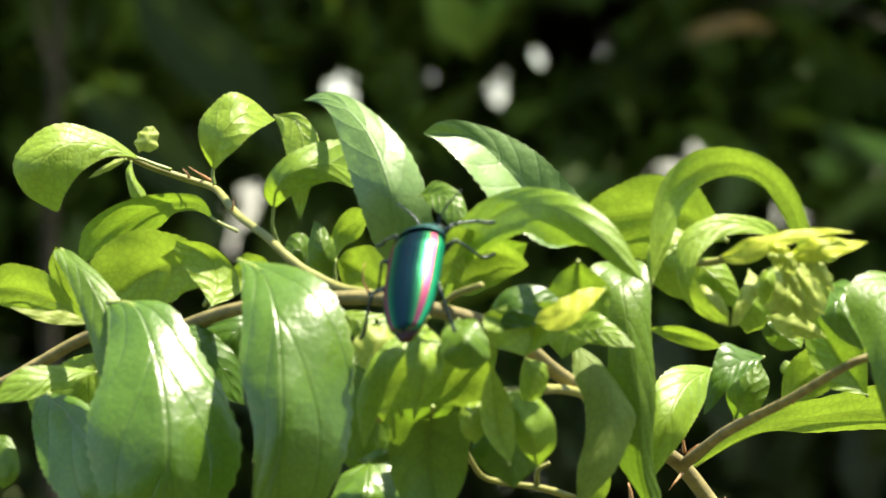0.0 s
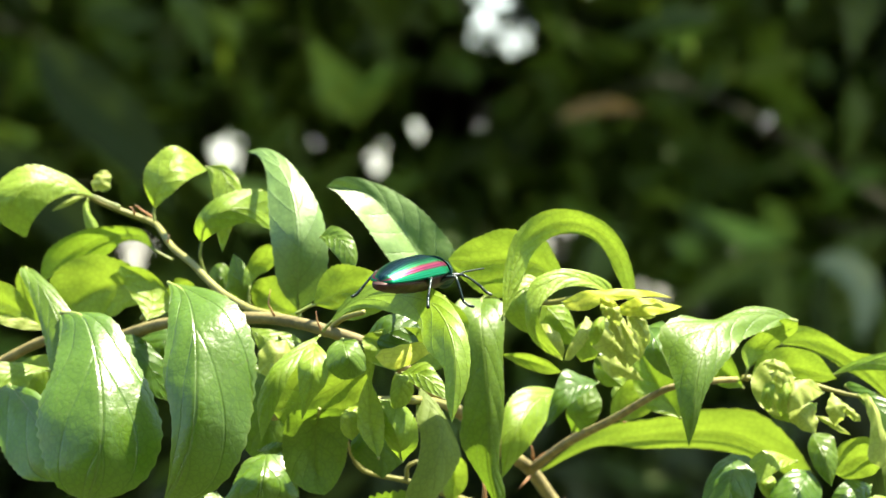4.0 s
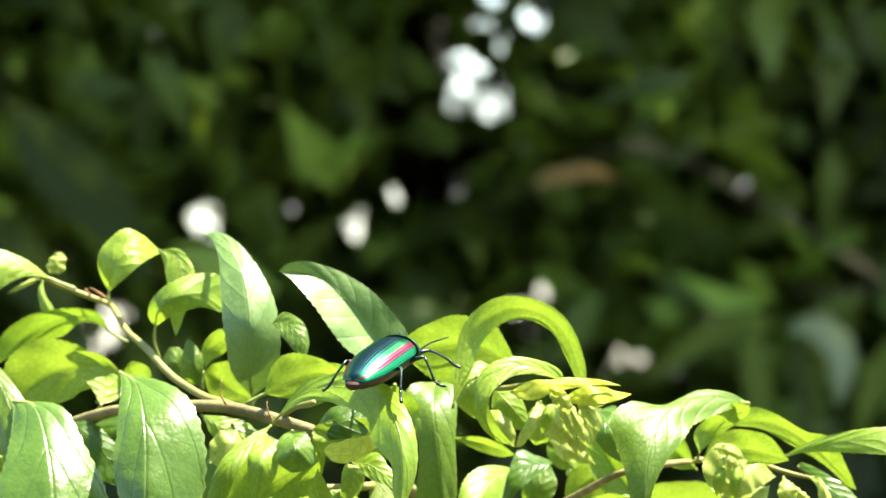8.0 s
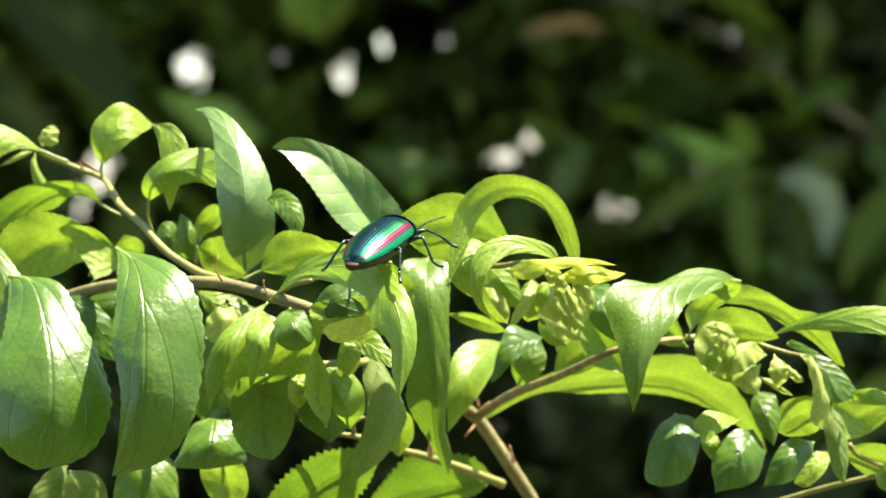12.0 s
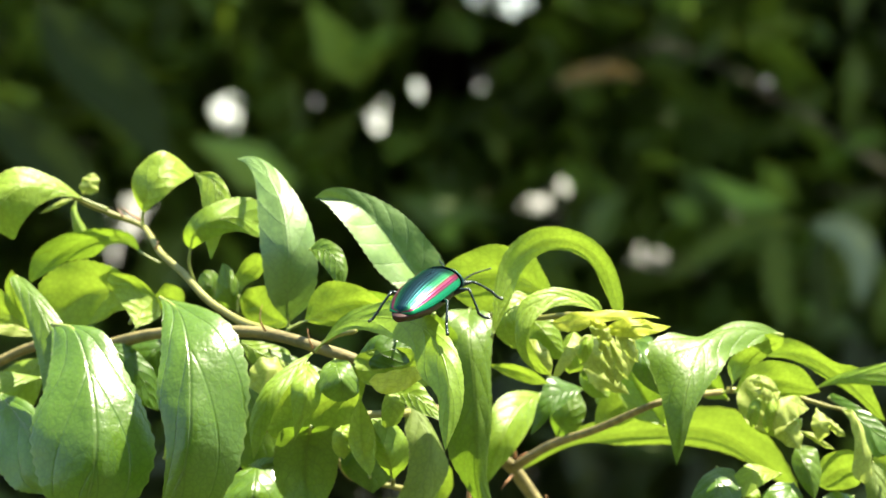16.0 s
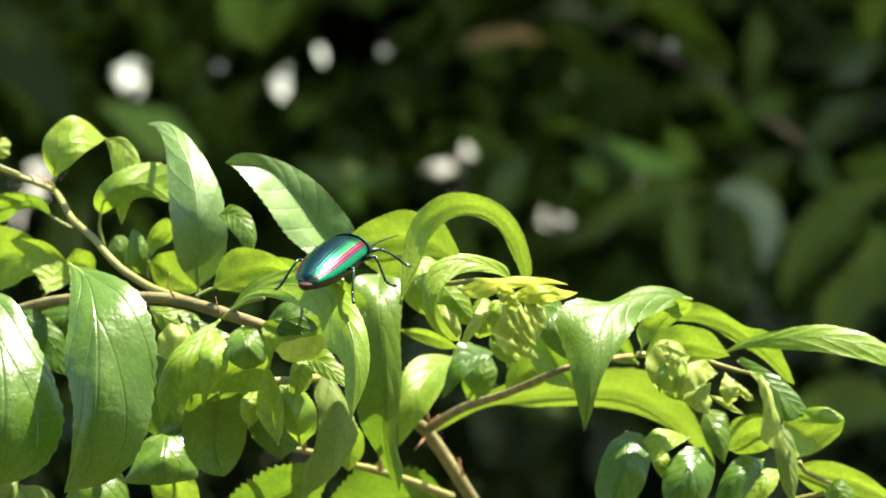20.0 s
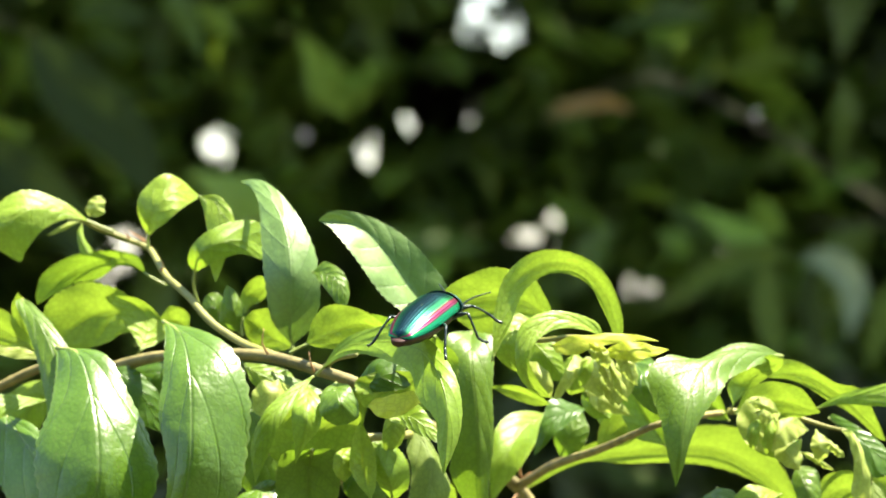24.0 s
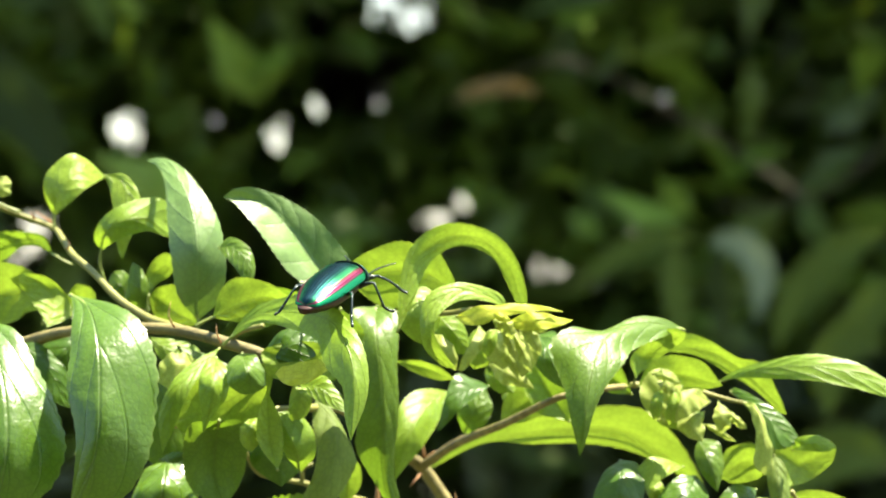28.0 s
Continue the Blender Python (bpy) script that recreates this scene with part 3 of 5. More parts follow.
thorn([(38.0, -43.9, 56.0), (36.8, -42.3, 54.0), (35.7, -41.1, 54.0)], .4)

MOVERS = {"tall": [], "land": [], "bud": [], "shoot": [], "grey": []}
blade("young", [(-89.2, 14.6, 22.7), (-87.0, 21.2, 16.7), (-81.3, 26.6, 18.7), (-74.9, 25.3, 27.7)], [(-91.9, 21.2, 21.1), (-89.8, 27.9, 21.0), (-82.9, 31.7, 21.6)], [(-85.0, 17.3, 15.6), (-79.7, 21.8, 17.0)], stalk=[(-89.1, 11.2, 22.7), (-89.4, 13.1, 22.7)], label="lime leaf curled over at its end")
blade("young", [(-74.8, 25.1, 12.4), (-70.2, 23.8, 10.8), (-68.4, 17.2, 7.6), (-70.0, 1.4, 5.2)], [(-69.4, 25.3, 10.8), (-65.6, 21.0, 8.4), (-64.9, 15.3, 5.7), (-68.1, 5.7, 5.1)], [(-73.2, 21.0, 10.8), (-72.2, 15.3, 8.4), (-71.4, 6.2, 6.7)])
blade("fresh", [(-75.8, 4.2, 9.1), (-74.1, 9.2, 2.1), (-69.0, 12.1, 0.1), (-62.2, 12.8, 3.1), (-54.2, 9.2, 13.1)], [(-77.5, 7.7, 6.8), (-75.5, 12.6, 3.8), (-70.4, 16.3, 2.7), (-63.8, 18.2, 5.1), (-57.6, 17.3, 8.9)], [(-72.9, 5.8, 3.2), (-68.9, 7.5, 1.1), (-63.0, 9.2, 3.0), (-57.1, 7.7, 7.6)], stalk=[(-74.8, -4.5, 11.1), (-76.2, 0.4, 10.1)])
MOVERS["tall"].append(blade("frosted", [(-49.0, -15.6, -8.0), (-49.1, -5.8, -14.0), (-48.9, 4.8, -16.0), (-50.4, 15.4, -10.0), (-54.2, 23.7, -1.0), (-59.0, 28.3, 8.0), (-63.5, 29.1, 14.0)], [(-54.2, -8.8, -11.1), (-56.1, 1.8, -12.6), (-57.0, 13.9, -7.0), (-58.0, 23.1, 0.9), (-60.3, 27.4, 8.5)], [(-43.3, -10.3, -10.2), (-41.2, -2.8, -11.8), (-42.2, 9.3, -10.8), (-46.6, 18.5, -6.2), (-52.7, 26.2, 1.9), (-58.3, 29.5, 8.8)], stalk=[(-49.8, -20.2, -8.0), (-49.2, -17.6, -8.0)], label="broad green leaf standing upright, glossy at its tip"))
blade("young", [(-62.6, -8.2, 2.4), (-61.6, -2.7, 4.8), (-57.8, 0.0, 4.8), (-54.2, 1.8, 2.4)], [(-63.5, -4.2, 3.0), (-62.1, 0.0, 3.6), (-58.5, 3.1, 3.0)], [(-60.5, -5.2, 4.8), (-57.0, -3.0, 6.0)], stalk=[(-62.7, -13.1, 2.4), (-62.9, -10.3, 2.4)])
blade("mature", [(-43.2, 4.0, -14.6), (-38.9, 3.5, -18.6), (-35.5, 0.2, -22.6), (-33.7, -5.5, -23.6)], [(-39.7, 6.7, -16.1), (-34.9, 4.0, -19.7), (-33.0, -1.0, -22.0)], [(-40.7, 0.8, -19.5), (-38.2, -2.2, -22.6), (-35.9, -5.2, -23.6)])
blade("mature", [(-63.4, -12.2, 3.9), (-64.9, -6.5, 0.9), (-66.9, 0.9, 3.9)], [(-68.4, -10.0, 3.8), (-68.7, -5.8, 3.4), (-67.9, -1.8, 3.8)], [(-62.0, -8.8, 3.3), (-62.9, -4.2, 2.8), (-64.7, -0.9, 3.7)])
blade("mature", [(-67.8, -8.5, 12.0), (-70.8, -5.2, 9.0), (-74.6, -5.5, 12.0)], [(-70.5, -8.8, 10.0), (-73.3, -7.9, 10.0)], [(-67.8, -3.6, 11.7), (-70.2, -1.2, 11.2), (-73.0, -2.4, 11.9)])
blade("young", [(-77.7, -10.7, 16.1), (-81.3, -8.8, 18.5), (-86.0, -8.2, 16.1)], [(-78.1, -6.5, 15.9), (-82.7, -4.8, 15.8)], [(-79.8, -12.4, 18.3), (-84.1, -11.8, 18.5)])
blade("young", [(-90.3, -16.7, 2.2), (-88.9, -10.3, 7.0), (-91.2, -5.1, 7.8), (-97.2, -1.7, 3.8)], [(-92.5, -12.6, 4.3), (-95.6, -8.1, 5.1), (-98.0, -4.5, 3.9)], [(-83.9, -13.4, 8.5), (-85.6, -7.6, 9.2), (-90.5, -2.8, 6.2)], stalk=[(-94.8, -19.5, 11.8), (-92.3, -18.4, 8.8)], label="leaf seen from below, curving over the stem")
blade("young", [(-91.5, -11.4, 17.1), (-97.4, -6.4, 20.3), (-105.2, -7.7, 22.7), (-115.5, -15.6, 20.3)], [(-94.2, -2.2, 16.8), (-103.1, 1.8, 17.3), (-113.3, -0.3, 17.5), (-117.9, -6.8, 18.1)], [(-96.9, -12.3, 20.3), (-99.7, -14.3, 21.1), (-106.8, -16.2, 21.2)], stalk=[(-92.8, -15.5, 21.1), (-91.3, -12.9, 19.1)], label="lime leaf glowing against the light")
blade("broad", [(-82.4, -8.6, -32.2), (-77.0, -12.5, -45.2), (-74.1, -21.7, -61.2), (-73.3, -34.7, -69.2), (-74.0, -47.8, -72.2), (-77.4, -59.5, -69.2), (-82.9, -67.9, -60.2)], [(-81.3, -13.0, -43.0), (-81.5, -23.2, -56.8), (-81.7, -34.8, -64.4), (-79.7, -47.8, -69.1), (-80.7, -59.6, -66.7)], [(-70.5, -11.7, -46.2), (-62.6, -16.7, -55.0), (-58.7, -27.6, -60.4), (-58.6, -40.7, -64.4), (-61.8, -53.8, -65.7), (-69.3, -63.8, -65.0)], label="large glossy green leaf hanging in front")
blade("broad", [(-111.4, -15.5, -20.7), (-104.4, -18.1, -31.7), (-99.5, -32.7, -48.7), (-98.2, -47.6, -56.7), (-100.3, -60.0, -56.7), (-103.4, -66.3, -50.7)], [(-111.3, -23.0, -30.7), (-111.7, -30.7, -38.8), (-115.3, -38.5, -45.1), (-115.9, -48.9, -49.6), (-111.3, -60.6, -52.1)], [(-98.6, -16.9, -30.9), (-91.3, -27.1, -39.4), (-85.8, -38.5, -46.0), (-83.3, -49.0, -50.1), (-87.0, -59.5, -51.9), (-93.8, -64.6, -53.1)], label="large glossy green leaf hanging in front")
blade("mature", [(-122.2, -2.3, -1.3), (-116.3, -9.2, -13.3), (-110.9, -20.9, -23.3), (-108.5, -33.5, -31.3), (-109.8, -49.2, -33.3)], [(-123.7, -3.7, -4.3), (-118.9, -13.3, -14.1), (-114.6, -27.9, -24.6), (-112.4, -40.3, -30.2)], [(-119.0, -3.7, -4.9), (-111.9, -10.9, -14.4), (-106.8, -19.7, -21.4), (-104.8, -33.4, -29.7), (-106.3, -44.4, -31.2)])
blade("young", [(-119.0, -17.6, 24.8), (-122.1, -10.8, 20.8), (-124.8, -0.6, 17.8)], [(-124.8, -11.3, 21.6), (-126.7, -5.0, 19.7)], [(-119.0, -11.4, 20.4), (-121.3, -4.5, 18.2)])
blade("young", [(-118.4, -17.3, 17.8), (-126.8, -12.0, 21.8), (-135.8, -8.9, 24.2), (-144.0, -10.5, 22.6)], [(-122.8, -11.4, 18.8), (-127.6, -6.3, 19.7), (-135.2, -3.6, 21.1), (-141.1, -6.0, 21.6)], [(-123.1, -15.7, 20.6), (-129.7, -15.0, 23.8), (-136.1, -13.4, 25.5)])
blade("pale", [(-117.3, -18.6, 6.7), (-125.6, -17.0, 4.7), (-134.8, -14.0, 4.7)], [(-121.9, -15.8, 6.2), (-128.1, -15.2, 5.1)], [(-122.0, -18.8, 5.1), (-128.1, -17.6, 4.1)], wave=1.1)
blade("fresh", [(-115.1, -29.8, -6.0), (-122.3, -30.2, -12.0), (-129.4, -32.3, -16.0), (-138.8, -35.8, -16.0)], [(-126.0, -27.9, -12.0), (-133.3, -29.3, -13.8)], [(-122.3, -32.1, -13.0), (-129.5, -35.3, -17.2)])
blade("broad", [(-126.4, -33.6, -7.1), (-121.6, -39.2, -17.1), (-115.8, -47.9, -27.1), (-111.2, -60.6, -31.1)], [(-129.5, -36.6, -9.8), (-128.4, -48.0, -17.5), (-121.9, -58.6, -24.6)], [(-117.7, -36.7, -15.6), (-111.6, -45.3, -24.5), (-109.7, -55.4, -28.3)])
blade("mature", [(-137.7, -42.3, -9.8), (-135.5, -46.2, -13.8), (-134.6, -50.6, -15.8), (-136.8, -54.4, -13.8)], [(-138.3, -45.9, -11.9), (-138.7, -50.8, -13.7)], [(-134.6, -43.4, -11.2), (-132.9, -48.7, -14.1), (-133.8, -52.3, -14.3)])
blade("pale", [(-109.5, -52.9, -17.6), (-108.2, -55.8, -21.6), (-107.2, -60.8, -23.6)], [(-112.6, -54.3, -18.4), (-113.3, -58.5, -20.1)], [(-105.2, -54.7, -19.9), (-104.4, -59.0, -21.2)], wave=1.1)
blade("young", [(-105.8, 18.9, 34.3), (-113.9, 22.1, 30.3), (-122.8, 22.3, 26.3), (-128.4, 16.6, 25.3), (-125.9, 8.1, 30.3)], [(-113.1, 24.6, 33.0), (-122.1, 27.5, 31.5), (-129.4, 25.4, 29.8), (-134.1, 19.1, 28.7), (-131.9, 12.3, 28.9)], [(-112.1, 19.6, 30.3), (-118.1, 16.8, 27.2), (-122.5, 11.9, 27.2), (-124.5, 8.1, 30.1)], stalk=[(-99.1, 16.0, 34.3), (-102.9, 17.5, 34.3)])
blade("pale", [(-106.0, 20.4, 31.7), (-104.2, 22.6, 29.7), (-102.7, 26.0, 31.7)], [(-106.8, 22.2, 31.6), (-105.0, 25.3, 31.6)], [(-102.2, 20.5, 31.2), (-101.5, 24.5, 31.9)], wave=1.1)
blade("pale", [(-108.9, 18.8, 30.3), (-112.8, 17.3, 29.3), (-117.8, 14.8, 30.3)], [(-110.8, 18.9, 30.2), (-114.7, 17.1, 30.0)], [(-110.9, 17.3, 30.0), (-114.8, 15.6, 30.0)], wave=1.1)
blade("young", [(-107.8, 18.3, 30.5), (-108.0, 14.4, 27.5), (-105.9, 9.8, 26.5)], [(-109.1, 15.3, 29.0), (-108.0, 10.1, 27.8)], [(-107.0, 14.5, 28.3), (-104.7, 10.6, 27.6)])
blade("fresh", [(-89.9, 4.0, 29.8), (-94.3, 8.2, 32.2), (-103.9, 8.0, 37.0), (-113.2, 3.5, 38.6), (-120.8, -4.0, 36.2)], [(-92.6, 9.1, 30.8), (-98.6, 10.6, 33.0), (-106.5, 10.5, 35.7), (-114.3, 8.1, 36.1), (-119.3, 4.2, 35.6), (-121.0, -0.8, 35.7)], [(-93.7, 6.2, 32.4), (-98.8, 6.3, 35.2), (-103.5, 3.2, 38.9), (-110.4, 1.8, 39.2), (-117.5, -2.1, 37.6)], stalk=[(-84.7, 1.0, 29.8), (-87.4, 2.4, 29.8)])
blade("young", [(-48.7, -16.4, -2.9), (-54.6, -13.4, -0.5), (-59.1, -9.7, 0.3), (-62.1, -8.5, -2.9)], [(-53.7, -6.5, -3.1), (-59.4, -6.1, -1.8)], [(-55.4, -17.4, 0.2), (-61.0, -13.8, 0.3)])
blade("young", [(-44.4, -15.3, -37.7), (-35.6, -11.4, -33.7), (-28.1, -10.3, -32.9), (-20.7, -13.7, -36.1)], [(-41.7, -7.5, -38.0), (-37.0, -4.7, -37.0), (-29.6, -6.4, -35.0), (-23.3, -10.3, -35.9)], [(-38.6, -16.5, -33.6), (-31.2, -16.7, -31.6), (-23.7, -15.2, -33.5)], stalk=[(-48.9, -17.6, -37.7), (-46.6, -16.4, -37.7)])
MOVERS["land"].append(blade("fresh", [(-39.8, -21.6, -57.2), (-33.6, -16.0, -59.2), (-23.2, -14.5, -65.2), (-13.5, -17.1, -75.2), (-8.5, -24.5, -87.2), (-6.8, -34.4, -93.2), (-8.0, -48.7, -95.2)], [(-34.8, -14.8, -57.9), (-27.7, -11.3, -60.6), (-18.8, -10.7, -66.0), (-10.3, -15.0, -75.3), (-4.8, -23.3, -85.9), (-3.1, -30.9, -89.9), (-4.1, -39.0, -92.3)], [(-32.1, -17.6, -61.2), (-24.6, -18.7, -67.5), (-16.5, -22.5, -78.3), (-14.6, -28.8, -84.3), (-10.0, -34.8, -90.1), (-9.5, -41.9, -92.8)], stalk=[(-41.3, -23.1, -55.2), (-40.4, -22.2, -56.2)], label="pale green leaf bent down under the beetle"))
MOVERS["shoot"].append(blade("yellow", [(-11.2, -28.5, -75.2), (-16.5, -29.2, -79.2), (-21.6, -31.2, -81.2), (-27.4, -30.9, -79.2)], [(-15.8, -27.3, -77.8), (-21.6, -28.3, -79.7), (-25.6, -29.3, -79.1)], [(-14.1, -30.5, -78.2), (-19.4, -33.6, -81.9), (-24.5, -33.9, -81.7)], label="small crumpled yellow leaf", wave=1.1))
MOVERS["shoot"].append(blade("fresh", [(-21.3, -33.8, -49.7), (-15.3, -35.2, -54.7), (-8.4, -41.6, -57.7)], [(-15.3, -31.1, -52.1), (-11.4, -35.2, -54.5), (-9.1, -39.6, -56.7)], [(-19.3, -36.1, -53.1), (-14.6, -39.1, -56.4)]))
MOVERS["grey"].append(blade("grey", [(-17.2, -36.3, -16.1), (-11.9, -46.4, -22.1), (-12.5, -55.3, -25.1), (-16.7, -64.2, -26.1), (-22.2, -72.3, -24.1)], [(-18.2, -43.4, -20.1), (-17.0, -49.4, -22.2), (-17.8, -56.8, -24.2), (-20.6, -63.1, -25.2)], [(-11.9, -41.7, -18.6), (-7.0, -52.4, -21.4), (-8.0, -58.4, -22.7), (-13.1, -65.5, -24.3)], label="grey-green leaf showing its dull underside"))
blade("mature", [(-0.6, -12.3, -2.3), (-0.7, -19.5, -14.3), (0.4, -31.5, -18.3), (0.9, -43.5, -19.3), (1.3, -57.1, -16.3), (4.1, -70.6, -12.3)], [(-7.1, -13.5, -8.1), (-8.3, -19.5, -11.6), (-4.7, -28.5, -15.3), (-5.8, -43.6, -15.6), (-6.5, -51.2, -14.1), (-1.4, -60.5, -13.5)], [(5.0, -14.0, -8.1), (5.0, -28.5, -15.6), (5.1, -42.1, -16.8), (3.6, -55.7, -15.0), (5.1, -64.8, -12.8)], stalk=[(4.8, -9.0, -0.3), (2.5, -10.8, -1.3)], label="long green leaf hanging straight down")
blade("young", [(22.1, -10.4, -25.6), (13.7, -4.4, -21.6), (6.2, -3.2, -20.8), (-1.3, -3.8, -21.6), (-9.1, -3.2, -25.6)], [(19.1, -2.9, -25.3), (15.2, 2.2, -24.9), (6.2, 4.7, -24.9), (-1.3, 2.8, -24.9), (-6.1, -0.0, -25.6)], [(16.7, -11.0, -22.0), (9.2, -13.4, -19.4), (0.2, -12.2, -19.3), (-5.8, -7.7, -21.8)])
blade("young", [(4.9, -20.0, -40.3), (8.5, -5.9, -37.1), (13.2, 2.2, -33.9), (21.1, 5.9, -31.5), (30.1, 3.3, -30.7), (36.1, -4.5, -29.1), (38.6, -17.2, -29.1)], [(5.4, -8.8, -39.4), (8.2, 2.0, -37.6), (15.1, 8.1, -35.1), (23.3, 9.1, -33.2), (31.7, 5.8, -32.2), (37.1, -0.7, -30.9), (39.9, -10.4, -30.3)], [(9.1, -11.8, -36.9), (13.2, -2.5, -33.3), (19.0, 2.4, -31.0), (25.6, 2.6, -30.1), (31.2, -0.7, -29.3), (34.9, -7.8, -28.0)], label="long lime leaf arching over in a bow")
MOVERS["bud"].append(blade("young", [(15.5, -9.2, -28.2), (10.2, -11.6, -32.2), (8.5, -16.3, -34.2), (12.2, -23.5, -32.2)], [(11.6, -7.8, -28.8), (6.6, -10.2, -30.6), (5.2, -16.9, -32.1), (8.2, -21.3, -31.7)], [(13.3, -11.9, -32.1), (12.5, -16.3, -34.2), (12.5, -21.7, -33.1)]))
MOVERS["bud"].append(blade("young", [(34.4, -14.1, -35.3), (27.6, -10.1, -40.3), (19.4, -9.6, -44.3), (13.3, -15.0, -47.3), (12.6, -22.1, -48.3), (20.3, -30.0, -45.3)], [(32.6, -10.1, -36.4), (25.7, -7.5, -40.1), (19.5, -7.2, -42.6), (12.9, -10.3, -44.4), (10.8, -16.5, -46.5), (11.8, -24.5, -46.5), (16.4, -29.0, -45.5)], [(28.4, -12.0, -40.9), (21.2, -12.0, -45.1), (15.8, -15.8, -48.2), (14.5, -20.2, -48.8), (17.3, -26.0, -47.3)], label="yellow-green leaf curled into a loop"))
MOVERS["bud"].append(blade("pale", [(12.8, -20.0, -23.7), (16.6, -23.1, -30.7), (18.8, -26.8, -31.7), (20.6, -30.4, -29.7)], [(17.4, -21.2, -28.7), (20.8, -25.6, -30.6)], [(13.9, -24.1, -28.9), (16.6, -28.0, -30.9)], wave=1.1))
MOVERS["bud"].append(blade("pale", [(26.9, -18.5, -24.4), (25.9, -23.1, -30.4), (23.3, -26.8, -32.4), (20.9, -30.4, -32.4)], [(25.3, -21.6, -29.4), (22.2, -26.8, -32.9)], [(28.9, -22.4, -27.7), (25.8, -26.8, -30.9), (22.8, -30.1, -31.8)], wave=1.1))
MOVERS["bud"].append(blade("fresh", [(15.5, -14.6, -19.8), (19.7, -19.4, -23.8), (24.6, -26.1, -21.8)], [(21.2, -15.3, -21.0), (23.9, -21.0, -21.6)], [(14.9, -20.2, -21.9), (18.5, -25.1, -22.8)]))
MOVERS["bud"].append(blade("yellow", [(20.3, -16.1, -47.4), (25.5, -15.9, -54.4), (32.5, -14.7, -55.4), (39.9, -14.2, -52.4), (48.9, -15.3, -49.4)], [(24.5, -14.0, -52.7), (31.1, -13.3, -54.4), (38.5, -13.1, -52.3), (44.4, -13.9, -50.5)], [(22.3, -18.3, -52.3), (26.6, -18.5, -55.8), (32.5, -16.5, -56.0), (39.9, -15.2, -52.8), (44.4, -15.1, -51.0)], label="yellow-green pointed leaf at the shoot tip", wave=1.1))
MOVERS["bud"].append(blade("yellow", [(34.5, -17.8, -44.3), (40.0, -17.7, -51.3), (45.9, -18.2, -50.3), (51.5, -17.5, -46.3)], [(37.8, -15.7, -48.2), (42.2, -15.1, -49.5), (46.7, -16.4, -48.8)], [(36.3, -19.7, -48.4), (41.4, -20.1, -52.1), (47.4, -19.2, -49.9)], wave=1.1))
MOVERS["bud"].append(blade("pale", [(32.4, -16.0, -47.1), (33.8, -18.4, -52.1), (35.4, -22.5, -49.1)], [(34.5, -16.8, -50.0), (35.9, -19.9, -50.0)], [(31.7, -17.7, -49.4), (33.2, -21.0, -50.0)], wave=1.1))
MOVERS["bud"].append(blade("pale", [(30.7, -16.3, -45.2), (31.7, -18.0, -50.2), (32.7, -20.4, -47.2)], [(32.4, -16.8, -48.3), (33.2, -18.9, -48.1)], [(30.3, -17.7, -47.8), (31.2, -19.8, -48.2)], wave=1.1))
MOVERS["bud"].append(blade("pale", [(37.3, -18.2, -29.1), (39.8, -22.4, -34.1), (39.5, -27.6, -35.1), (38.0, -32.5, -33.1)], [(37.7, -21.8, -33.1), (36.7, -26.8, -34.1), (37.1, -30.5, -34.1)], [(42.3, -20.2, -31.9), (43.3, -25.4, -33.1), (40.7, -30.1, -33.4)], label="pale unfolding leaf bud", wave=1.1))
MOVERS["bud"].append(blade("pale", [(33.1, -18.8, -26.4), (31.5, -22.7, -31.4), (31.2, -26.1, -31.4), (33.0, -30.2, -30.4)], [(28.9, -20.2, -28.8), (27.1, -23.0, -29.8), (28.5, -26.9, -30.5)], [(34.9, -20.9, -28.5), (36.0, -24.6, -29.8), (35.1, -28.7, -30.4)], label="pale unfolding leaf bud", wave=1.1))
MOVERS["bud"].append(blade("pale", [(35.0, -22.4, -29.7), (35.5, -25.3, -33.7), (36.7, -29.1, -33.7)], [(34.2, -24.6, -32.0), (34.7, -27.6, -33.1)], [(37.2, -24.2, -32.1), (37.4, -27.1, -33.0)], wave=1.1))
MOVERS["bud"].append(blade("pale", [(36.4, -18.9, -46.2), (40.7, -19.4, -50.2), (44.8, -20.0, -48.2)], [(40.0, -18.5, -49.1), (43.0, -18.9, -48.8)], [(40.0, -20.4, -49.1), (43.0, -20.7, -48.6)], wave=1.1))
MOVERS["bud"].append(blade("pale", [(29.8, -28.7, -10.1), (34.8, -31.3, -17.1), (41.9, -35.4, -16.1)], [(35.3, -28.3, -15.0), (39.4, -31.9, -15.8)], [(32.7, -33.7, -15.3), (37.5, -34.8, -16.2)], wave=1.1))
MOVERS["bud"].append(blade("fresh", [(29.4, -28.6, 1.3), (32.1, -32.1, -3.7), (36.6, -36.4, -4.7)], [(34.4, -29.6, -1.7), (37.4, -33.4, -2.8)], [(29.1, -32.6, -1.2), (32.1, -36.1, -3.0)]))
blade("broad", [(43.2, -20.8, -14.8), (45.6, -26.2, -24.8), (49.8, -35.7, -26.8)], [(47.7, -20.2, -18.6), (49.4, -27.3, -23.9)], [(41.0, -27.0, -22.1), (45.4, -33.0, -24.5)])
blade("young", [(27.5, -18.1, -7.9), (27.1, -24.1, -10.9), (25.9, -29.9, -7.9)], [(31.2, -22.7, -8.1), (30.5, -28.0, -7.9)], [(23.6, -21.9, -8.6), (23.2, -26.4, -8.4)])
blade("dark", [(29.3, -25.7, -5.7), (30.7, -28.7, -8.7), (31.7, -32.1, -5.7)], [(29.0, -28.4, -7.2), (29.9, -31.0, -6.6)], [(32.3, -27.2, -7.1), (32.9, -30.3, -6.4)])
